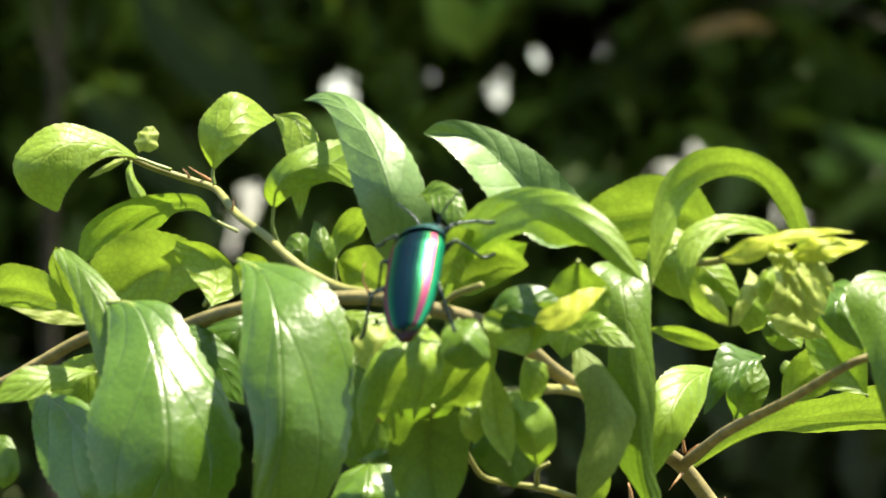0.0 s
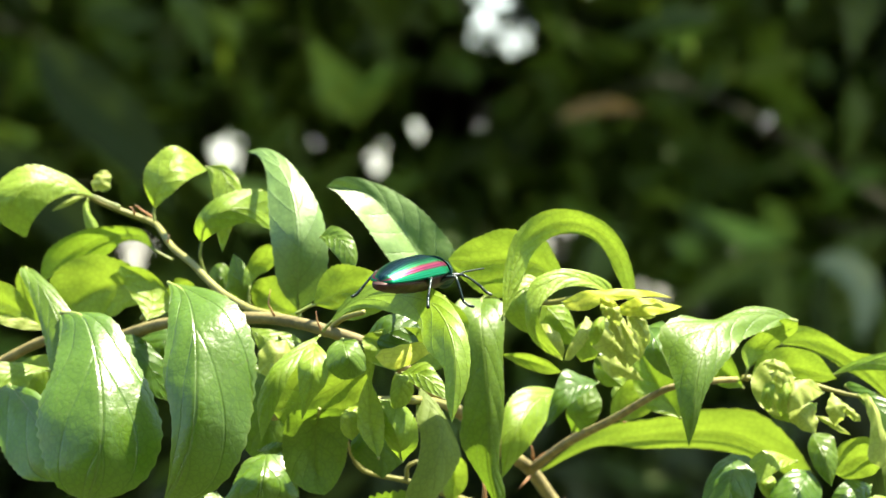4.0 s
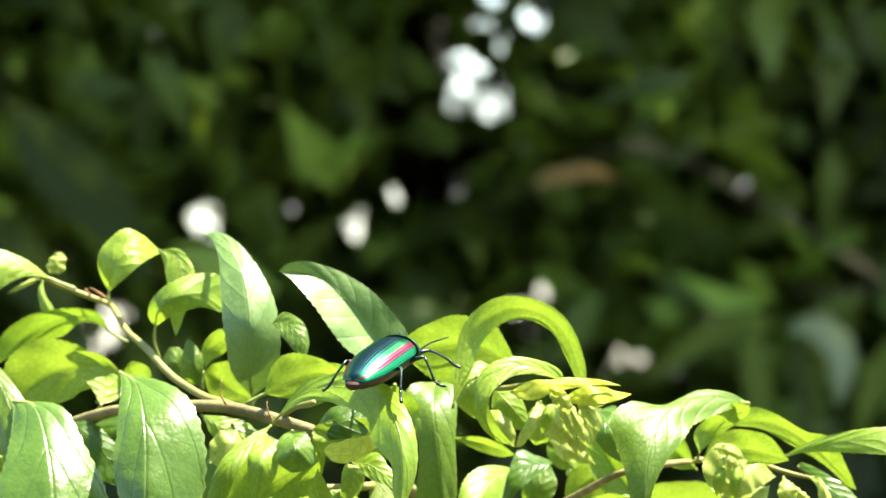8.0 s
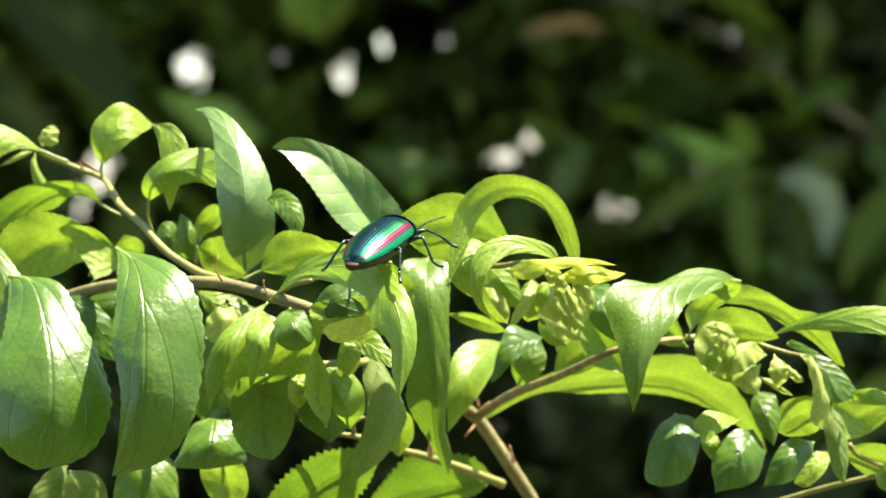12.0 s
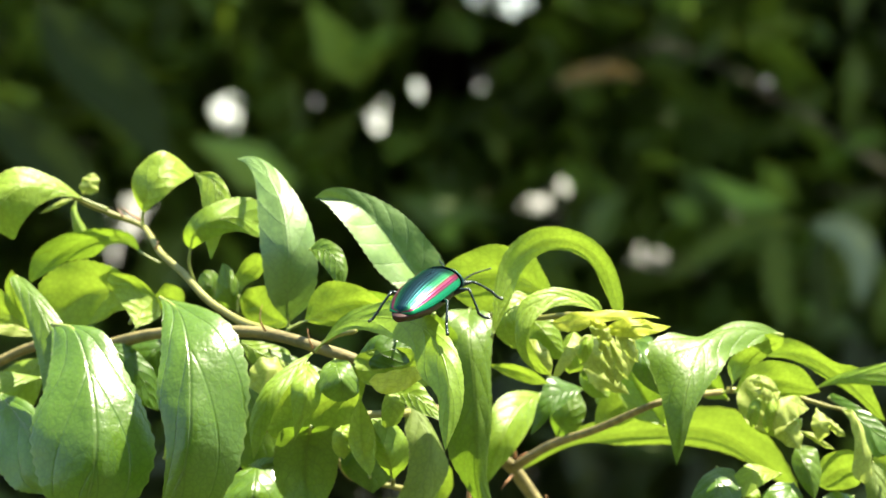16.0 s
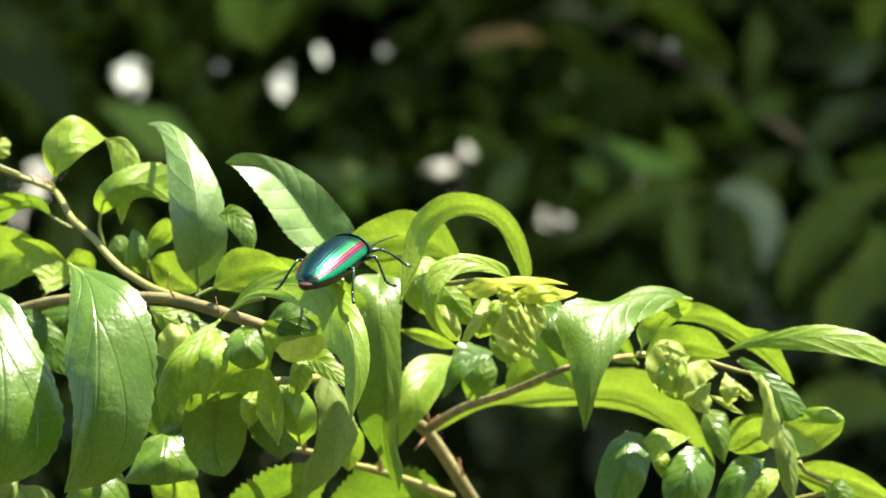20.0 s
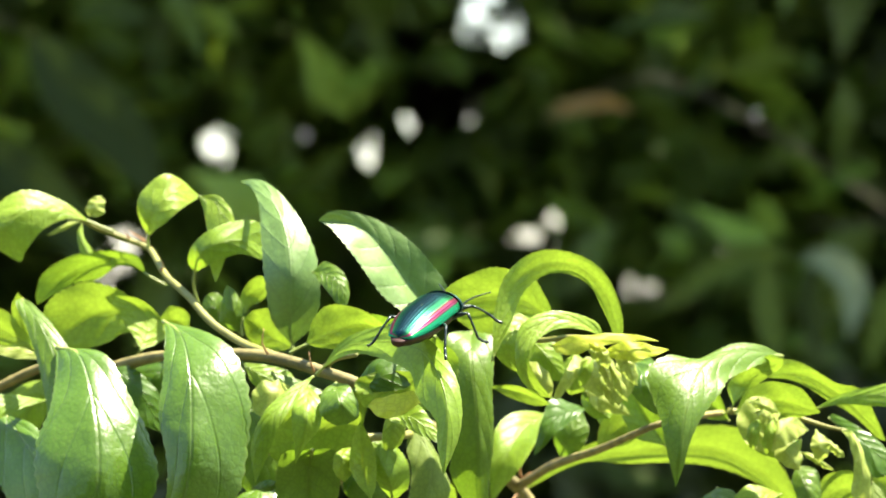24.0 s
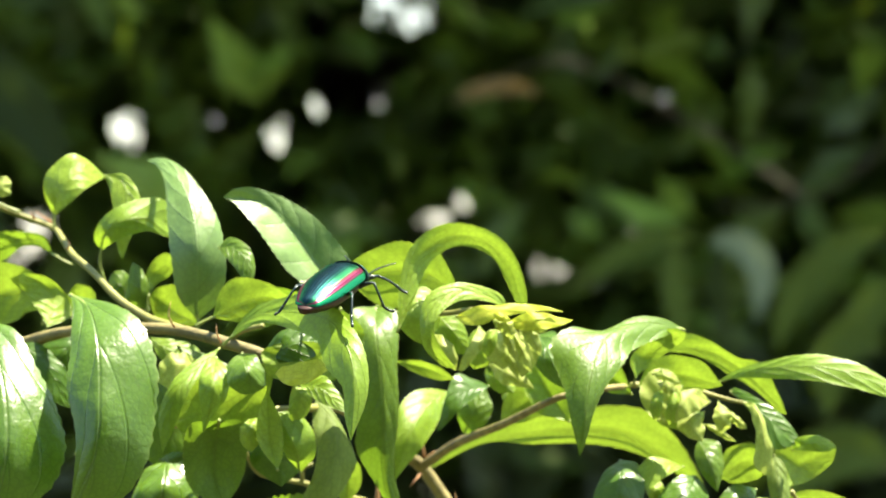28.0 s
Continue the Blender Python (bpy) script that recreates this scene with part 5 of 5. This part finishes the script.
MOVERS["bud"].append(blade("pale", [(37.1, -18.9, -47.5), (40.0, -21.6, -50.5), (43.0, -26.9, -47.5)], [(40.0, -19.5, -48.8), (42.7, -23.4, -48.2)], [(37.9, -21.6, -48.9), (40.6, -25.4, -48.5)], wave=1.1))
MOVERS["bud"].append(blade("young", [(31.7, -19.3, -39.2), (29.2, -22.5, -42.2), (27.8, -27.0, -39.2)], [(29.3, -20.2, -40.2), (27.5, -23.7, -40.5)], [(31.3, -23.1, -40.9), (29.5, -26.4, -40.2)]))
MOVERS["bud"].append(blade("pale", [(33.9, -24.2, -32.4), (35.3, -27.7, -35.4), (37.1, -32.8, -32.4)], [(35.6, -25.6, -33.6), (37.4, -29.2, -33.5)], [(33.2, -26.5, -33.6), (35.0, -30.4, -33.6)], wave=1.1))
MOVERS["bud"].append(blade("yellow", [(29.9, -15.3, -55.5), (31.7, -16.5, -57.5), (34.9, -17.7, -55.5)], [(31.6, -15.3, -56.6), (33.7, -16.2, -56.1)], [(30.7, -17.1, -56.7), (33.1, -18.0, -56.5)], wave=1.1))
blade("pale", [(73.1, -31.8, -29.6), (76.5, -32.6, -32.6), (80.9, -34.8, -29.6)], [(76.0, -30.9, -31.2), (79.3, -32.7, -30.4)], [(74.8, -33.5, -31.0), (78.1, -35.1, -30.7)], wave=1.1)
blade("pale", [(74.6, -34.4, -30.4), (76.5, -35.3, -33.4), (80.2, -36.9, -30.4)], [(76.8, -33.8, -32.6), (79.3, -35.3, -31.0)], [(75.6, -36.5, -32.5), (78.4, -37.7, -31.4)], wave=1.1)
blade("young", [(76.0, -36.2, -30.5), (73.5, -39.8, -33.5), (73.3, -44.3, -30.5)], [(73.3, -37.4, -31.5), (72.1, -41.3, -31.7)], [(75.7, -39.5, -32.0), (74.8, -43.4, -31.5)])
blade("young", [(79.3, -35.9, -30.8), (78.0, -40.4, -33.8), (77.2, -45.8, -30.8)], [(77.5, -38.0, -31.9), (76.3, -42.8, -31.7)], [(80.4, -39.8, -32.2), (78.9, -44.3, -31.8)])
blade("young", [(87.1, -42.1, -24.3), (84.3, -44.1, -27.3), (82.0, -48.4, -24.3)], [(83.8, -42.4, -25.8), (81.1, -46.0, -24.7)], [(86.8, -44.8, -25.6), (84.4, -47.8, -25.4)])

# lower end of the stem goes down to the ground
FOOT_TOP = spot(30.2, -84.6, 66.0)
foot_path = spline([FOOT_TOP, Vector((0.10, 0.11, 1.3)), Vector((0.16, 0.14, 0.7)), Vector((0.15, 0.15, -0.12))], 16)
fv, ff = tube_data(foot_path, [0.0024 + 0.0005 * i for i in range(17)], 10)
part("stem", mesh_of("stem", fv, ff, [BARK]), shrub)


# ---- leaves of another bush behind, in half shade that is put into their colours ----
bush = new("background_bush")
tagged(bush, "half-shaded bush with hanging leaves behind the shrub", "shrub")
leaf("lime", [(205.5, -2.0, 4200), (238.5, 28.2, 4200), (282.4, 47.4, 4200), (326.3, 44.7, 4200)], 12.1, 12.1, owner=bush)
leaf("lime", [(298.9, 47.4, 4200), (296.1, 14.5, 4200), (298.9, -24.0, 4200), (307.1, -62.4, 4200)], 14.3, 14.3, owner=bush)
leaf("sun_pale", [(326.3, 42.0, 4200), (359.3, 42.0, 4200), (381.3, 14.5, 4200), (375.8, -34.9, 4200)], 14.0, 17.0, owner=bush, label="pale leaf with its shine put into the colour")
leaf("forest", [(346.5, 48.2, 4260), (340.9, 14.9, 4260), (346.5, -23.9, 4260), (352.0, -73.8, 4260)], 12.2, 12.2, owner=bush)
leaf("lime", [(503.1, 50.0, 4200), (459.2, 33.5, 4200), (415.2, -10.4, 4200), (393.3, -65.4, 4200)], 18.7, 18.7, owner=bush)
leaf("lime", [(536.1, 11.5, 4200), (492.1, -21.4, 4200), (459.2, -65.4, 4200), (437.2, -120.3, 4200)], 19.8, 19.8, owner=bush)
leaf("lime", [(503.1, -65.4, 4200), (470.2, -54.4, 4200), (448.2, -76.3, 4200), (442.7, -131.3, 4200)], 22.0, 22.0, owner=bush)
leaf("lime", [(514.1, -175.2, 4200), (459.2, -164.2, 4200), (415.2, -186.2, 4200), (393.3, -230.1, 4200)], 27.5, 27.5, owner=bush)
leaf("tan", [(81.6, 184.9, 4300), (103.9, 196.1, 4300), (137.4, 201.7, 4300), (171.0, 193.3, 4300)], 7.8, 8.9, owner=bush, label="withered tan leaf")
leaf("forest", [(-426.9, 279.9, 4300), (-387.7, 224.0, 4300), (-337.5, 173.8, 4300), (-292.8, 101.1, 4300)], 33.5, 33.5, owner=bush, label="dull blue-green leaf with shade put into its colour")
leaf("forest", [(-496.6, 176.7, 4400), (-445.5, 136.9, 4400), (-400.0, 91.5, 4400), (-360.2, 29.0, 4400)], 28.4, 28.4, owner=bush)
for pts in ([(613.0, 297.1, 4200), (514.1, 143.4, 4200), (426.2, 82.9, 4200), (338.3, 77.4, 4200)], [(613.0, 297.1, 4200), (558.0, 77.4, 4200), (536.1, -87.3, 4200), (514.1, -252.1, 4200)], [(-540.5, 407.0, 4200), (-513.0, 308.1, 4200), (-419.6, 275.2, 4200)], [(-513.0, 308.1, 4200), (-507.5, 214.8, 4200), (-480.0, 170.8, 4200)], [(426.2, 82.9, 4200), (338.3, 143.4, 4200), (228.5, 209.3, 4200), (168.1, 220.2, 4200), (80.2, 180.7, 4200)]):
    bv = spline([spot(*p) for p in pts], 10)
    v, f = tube_data(bv, [0.0022 - 0.0001 * k for k in range(11)], 8)
    part("twig", mesh_of("twig", v, f, [FAR_BARK]), bush)
for x, y in ((1.0, 4.4), (-0.55, 4.5)):
    v, f = tube_data(spline([Vector((x, y, -0.02)), Vector((x * 1.02, y, 0.8)), Vector((x * 0.98, y - 0.05, 1.6)), Vector((x * 0.9, y - 0.1, 1.95))], 14), [0.016 - 0.0008 * k for k in range(15)], 8)
    part("stem", mesh_of("stem", v, f, [FAR_BARK]), bush)


# ---- the beetle ----
def elytron_material():
    n = Nodes("wing_case")
    uv = n.add("UVMap")
    uv.uv_map = "UVMap"
    sep = n.add("SeparateXYZ")
    n.link(uv.outputs[0], sep.inputs[0])
    coord = n.add("TexCoord")
    grain = n.add("TexNoise", Scale=1800.0, Detail=2.0)
    n.link(coord.outputs["Object"], grain.inputs["Vector"])
    wob = n.math("ADD", sep.outputs[0], n.math("MULTIPLY", n.math("SUBTRACT", grain.outputs[0], 0.5), 0.03))
    stops = [(0.0, (0.010, 0.030, 0.040)), (0.16, (0.005, 0.026, 0.028)), (0.28, (0.010, 0.065, 0.032)), (0.385, (0.02, 0.14, 0.05)), (0.43, (0.08, 0.07, 0.05)), (0.455, (0.20, 0.045, 0.06)),
             (0.52, (0.20, 0.035, 0.075)), (0.60, (0.19, 0.045, 0.08)), (0.625, (0.08, 0.09, 0.05)), (0.655, (0.02, 0.24, 0.085)), (0.85, (0.012, 0.26, 0.11)), (1.0, (0.005, 0.045, 0.04))]
    n.link(n.ramp(wob, stops), n.bsdf.inputs["Base Color"])
    n.bsdf.inputs["Metallic"].default_value = 0.82
    n.bsdf.inputs["Roughness"].default_value = 0.36
    n.bsdf.inputs["Coat Weight"].default_value = 0.06
    n.bsdf.inputs["Specular Tint"].default_value = (0.10, 0.16, 0.16, 1)
    n.bsdf.inputs["Coat Roughness"].default_value = 0.15
    rows = n.math("SINE", n.math("MULTIPLY", sep.outputs[0], 70.0))
    bump = n.add("Bump", Strength=0.45, Distance=0.0001)
    n.link(n.math("ADD", n.math("MULTIPLY", rows, 0.4), grain.outputs[0]), bump.inputs["Height"])
    n.link(bump.outputs[0], n.bsdf.inputs["Normal"])
    return n.mat


CASE = elytron_material()
SHIELD = plain_material("beetle_shield", (0.008, 0.022, 0.030), (0.012, 0.07, 0.045), 0.5, 500.0, 0.85)
BELLY = plain_material("beetle_belly", (0.015, 0.007, 0.005), (0.055, 0.02, 0.013), 0.5, 500.0, 0.5)
LIMB = plain_material("beetle_leg", (0.004, 0.009, 0.007), (0.010, 0.025, 0.018), 0.35, 700.0, 0.3)
EYE = plain_material("beetle_eye", (0.01, 0.008, 0.006), (0.03, 0.02, 0.015), 0.15, 900.0)

beetle = new("jewel_beetle")
beetle.scale = (0.93, 0.93, 0.93)
tagged(beetle, "metallic green jewel beetle with red stripes on a leaf", "beetle")


def lathe(rows, sides, mat, name, start=0.0, end=2 * math.pi, uv=True):
    """Cross-sections (y, half width, height up, height down, lift) from front to back, in millimetres."""
    verts, uvs, faces = [], [], []
    for i, (y, w, up, down, lift) in enumerate(rows):
        for k in range(sides + 1):
            a = start + (end - start) * k / sides
            h = up if math.cos(a) > 0 else down
            verts.append((w * math.sin(a) / 1000, y / 1000, (lift + h * math.cos(a)) / 1000))
            uvs.append((k / sides, i / (len(rows) - 1)))
    c = sides + 1
    faces = [(i * c + k, i * c + k + 1, (i + 1) * c + k + 1, (i + 1) * c + k) for i in range(len(rows) - 1) for k in range(sides)]
    return mesh_of(name, verts, faces, [mat], uvs)


def wing_case(sign):
    rows = []
    for i in range(25):
        s = i / 24
        w = 6.6 * min(1.0, 0.86 + 1.4 * s) * (1 - 0.50 * max(0.0, (s - 0.45) / 0.55) ** 2.4)
        h = 4.6 * min(1.0, 0.75 + 1.6 * s) * (1 - 0.70 * max(0.0, (s - 0.45) / 0.55) ** 2.0)
        rows.append((7.4 - 27.0 * s, w, h, 1.4, -0.4 * s))
    rows.append((-19.95, 0.9, 0.7, 0.5, -0.5))
    rows.append((-20.1, 0.1, 0.1, 0.1, -0.6))
    me = lathe(rows, 16, CASE, "wing_case", sign * 0.012, sign * radians(98))
    return part("wing_case", me, beetle, "metallic green wing case with a red stripe")


wing_case(1), wing_case(-1)
# shield and head bow down in front of the wing cases
BOW = Matrix.Translation((0, 0.007, 0)) @ Matrix.Rotation(radians(-17), 4, "X") @ Matrix.Translation((0, -0.007, 0))
part("shield", lathe([(7.6, 5.9, 3.6, 3.0, 0), (7.2, 6.2, 4.0, 3.2, 0), (9.0, 6.0, 3.8, 3.2, -0.1), (11.5, 4.7, 3.1, 2.9, -0.5), (13.2, 4.3, 2.7, 2.4, -0.8), (13.4, 0.2, 0.2, 0.2, -0.8)], 20, SHIELD, "shield"), beetle, "dark green front shield", BOW)
head = part("head", lathe([(13.0, 3.6, 2.4, 2.3, -1.0), (14.2, 3.5, 2.2, 2.4, -1.3), (15.4, 2.6, 1.6, 2.2, -1.7), (15.9, 1.2, 0.7, 1.0, -2.0), (16.0, 0.1, 0.1, 0.1, -2.1)], 18, SHIELD, "head"), beetle, "", BOW)
belly_rows = []
for i in range(22):
    s = i / 21
    w = 5.9 * (1 - 0.70 * max(0.0, (s - 0.45) / 0.55) ** 2.4) * min(1, 0.8 + s)
    belly_rows.append((8.0 - 29.3 * s, max(0.15, w), 1.8 * (1 - 0.85 * s ** 6), 4.5 * (1 - 0.65 * s ** 3) * (1 + 0.05 * (i % 3 == 0)), -0.6 - 0.4 * s))
belly_rows.append((-21.6, 0.05, 0.05, 0.05, -1.0))
part("abdomen", lathe(belly_rows, 22, BELLY, "abdomen"), beetle, "coppery red-brown belly")
for sx in (1, -1):
    rows = [(y * 1.25, max(0.02, 0.85 * math.sqrt(max(0, 1 - y * y))), 1.0 * math.sqrt(max(0, 1 - y * y)), 1.2 * math.sqrt(max(0, 1 - y * y)), 0) for y in [-1 + 2 * k / 8 for k in range(9)]]
    part("eye", lathe(rows, 10, EYE, "eye"), head, "dark compound eye", Matrix.Translation((sx * 0.0030, 0.0142, -0.0006)))
    # antenna of short beads
    pth = spline([Vector((sx * 0.0016, 0.0155, -0.0012)), Vector((sx * 0.0038, 0.0185, 0.0018)), Vector((sx * 0.0080, 0.0222, 0.0042))], 22)
    v, f = tube_data(pth, [0.00034 * (0.7 + 0.45 * (k % 2)) * (1 - 0.45 * k / 22) for k in range(23)], 6)
    part("antenna", mesh_of("antenna", v, f, [LIMB]), head)


def leg(hip, knee, foot, toe):
    """A leg in three pieces: thigh, shin with its spur, and a jointed foot."""
    hip, knee, foot, toe = (Vector(p) / 1000 for p in (hip, knee, foot, toe))
    a = spline([hip, hip.lerp(knee, 0.5) + Vector((0, 0, 0.0004)), knee], 6)
    v, f = tube_data([p - hip for p in a], [0.0005, 0.0008, 0.0009, 0.0008, 0.0007, 0.0005, 0.0004], 8)
    thigh = part("leg", mesh_of("leg", v, f, [LIMB]), beetle, "", Matrix.Translation(hip))
    a = spline([knee, knee.lerp(foot, 0.5) + Vector((0, 0, 0.0003)), foot], 5)
    v, f = tube_data([p - hip for p in a], [0.00042, 0.00036, 0.00034, 0.00034, 0.00038, 0.0004], 7)
    part("shin", mesh_of("shin", v, f, [LIMB]), thigh)
    a = spline([foot, foot.lerp(toe, 0.5) - Vector((0, 0, 0.0004)), toe], 10)
    v, f = tube_data([p - hip for p in a], [0.00032 if k % 2 else 0.00052 for k in range(11)], 7)
    part("foot", mesh_of("foot", v, f, [LIMB]), thigh)
    return thigh


LEGS = []
for sx in (1, -1):
    LEGS.append(leg((sx * 3, 9.5, -2.6), (sx * 7.0, 12.5, -1.2), (sx * 11.5, 15.5, -4.5), (sx * 14.5, 16.5, -6.5)))
    LEGS.append(leg((sx * 3.4, 4.5, -3.0), (sx * 9.0, 5.5, -0.6), (sx * 12.5, 4.5, -7.0), (sx * 15.5, 5.5, -8.2)))
    LEGS.append(leg((sx * 3.2, -1.5, -3.2), (sx * 8.5, -7.5, 0.2), (sx * 10.5, -12.5, -4.5), (sx * 12.0, -15.0, -6.5)))


# ---- what moves ----
def body(x, z, y, ahead, back):
    """The beetle's pose: its place in the shrub, the way it heads, and the way its back faces."""
    f = Vector(ahead).normalized()
    u = Vector(back)
    u = (u - f * u.dot(f)).normalized()
    r = f.cross(u)
    m = Matrix((r, f, u)).transposed().to_4x4()
    m.translation = spot(x, z, y)
    return m


def between(rows, t):
    """The pose at t seconds on the way from row to row."""
    for (t0, a), (t1, b) in zip(rows, rows[1:]):
        if t <= t1:
            return a.lerp(b, min(1.0, max(0.0, (t - t0) / (t1 - t0))))
    return rows[-1][1]


def sway(t):
    """How far the wind has turned the shrub at t seconds."""
    a, b = (float(np.interp(t, [r[0] for r in SWAY], [r[k] for r in SWAY])) for k in (1, 2))
    c = Vector((0, 0.02, 1.57))
    return Matrix.Translation(c) @ Matrix.Rotation(radians(b), 4, "X") @ Matrix.Rotation(radians(a), 4, "Z") @ Matrix.Translation(-c)


def swung(ob, pivot, rows):
    """Rows for a leaf that swings sideways about a pivot; rows: seconds, degrees, shift in millimetres across, up and into the depth."""
    home = ob.matrix_basis.copy()
    c = spot(*pivot)
    out = []
    for t, deg, dx, dz, dy in rows:
        away = Vector((dx, dy, dz)) / 1000
        out.append((t, Matrix.Translation(c + away) @ Matrix.Rotation(radians(-deg), 4, "Y") @ Matrix.Translation(-c) @ home))
    walk(ob, out)


def motions():
    walk(shrub, [(t, sway(t)) for t, _, _ in SWAY])
    steps = [
        (0.00, body(-44.4, -14.0, -64, (0.162, 0.656, 0.737), (-0.35, -0.75, 0.5))),
        (0.50, body(-39.3, -6.5, -64, (0.036, 0.251, 0.967), (-0.45, -1, 0.2))),
        (1.00, body(-36.3, -9.6, -64, (0.231, 0.000, 0.973), (-0.85, -1, 0.0))),
        (1.50, body(-33.2, -1.8, -64, (0.229, 0.524, 0.820), (-0.6, -0.75, 0.2))),
        (2.00, body(-20.4, -7.2, -56, (0.034, 0.657, 0.753), (0.0, -0.75, 0.65))),
        (2.50, body(-16.5, -8.0, -62, (0.179, 0.848, 0.499), (-0.1, -0.6, 0.8))),
        (3.00, body(-16.0, -10.6, -66, (0.193, 0.920, 0.340), (-0.15, -0.45, 0.85))),
        (4.00, body(-16.4, -9.2, -72, (0.495, 0.855, 0.152), (0.0, -0.3, 0.9))),
        (4.50, body(-14.6, -7.0, -72, (0.548, 0.815, 0.188), (0.0, -0.3, 0.9))),
        (5.50, body(-11.2, -7.2, -72, (0.43, 0.845, 0.32), (0.0, -0.36, 0.93))),
        (28.00, body(-11.2, -7.2, -72, (0.43, 0.845, 0.32), (0.0, -0.36, 0.93))),
    ]
    times = sorted({t for t, _, _ in SWAY} | {t for t, _ in steps})
    walk(beetle, [(t, sway(t) @ between(steps, t)) for t in times])
    for ob in MOVERS["tall"]:
        swung(ob, (-49, -20, 2), [(0, 9, 3, 2, 0), (1.0, 8, 2, 2, 0), (1.6, 5, 1, 1, 0), (2.1, 1, 0, 0, 0), (2.6, -0.5, 0, 0, 0), (3.1, 0, 0, 0, 0), (28, 0, 0, 0, 0)])
    for ob in MOVERS["land"]:
        swung(ob, (-42, -25, -60), [(0, 44, 4, -2, 30), (1.0, 44, 6, -4, 30), (1.5, 43, 6, -4, 30), (1.75, 40, 5, -3, 25), (2.0, 8, 2, 0, 8), (2.2, -4, 0, 0, 0), (2.5, 3, 0, 0, 0), (3.0, 0, 0, 0, 0), (28, 0, 0, 0, 0)])
    for ob in MOVERS["shoot"]:
        swung(ob, (-42, -25, -60), [(0, 14, 6, 0, 10), (1.5, 14, 6, 0, 10), (1.75, 13, 4, 0, 8), (2.0, 3, 1, 0, 0), (2.2, -2, 0, 0, 0), (2.5, 1, 0, 0, 0), (3.0, 0, 0, 0, 0), (28, 0, 0, 0, 0)])
    for ob in MOVERS["bud"]:
        swung(ob, (6, -24, -20), [(0, 5, 0, 0, 0), (1.5, 5, 0, 0, 0), (2.0, 3.5, 0, 0, 0), (3.0, 1, 0, 0, 0), (4.0, 0, 0, 0, 0), (28, 0, 0, 0, 0)])
    for ob in MOVERS["grey"]:
        swung(ob, (-22, -36, -60), [(0, 6, 5, 6, 0), (1.5, 6, 5, 6, 0), (1.75, 5, 4, 5, 0), (2.0, 1, 1, 1, 0), (2.2, -1, 0, -1, 0), (2.5, 0, 0, 1, 0), (3.0, 0, 0, 0, 0), (28, 0, 0, 0, 0)])
    # the legs step while it climbs, and rest once it sits
    for k, ob in enumerate(LEGS):
        home = ob.matrix_basis.copy()
        rows = []
        for i in range(16):
            t = i * 0.3
            swing = 13 * math.sin(t * 7 + k * 2.1) * (1 if t < 2.8 else max(0.0, (4.5 - t) / 1.7))
            rows.append((t, home @ Matrix.Rotation(radians(swing), 4, "Z")))
        rows.append((28, home))
        walk(ob, rows)


motions()
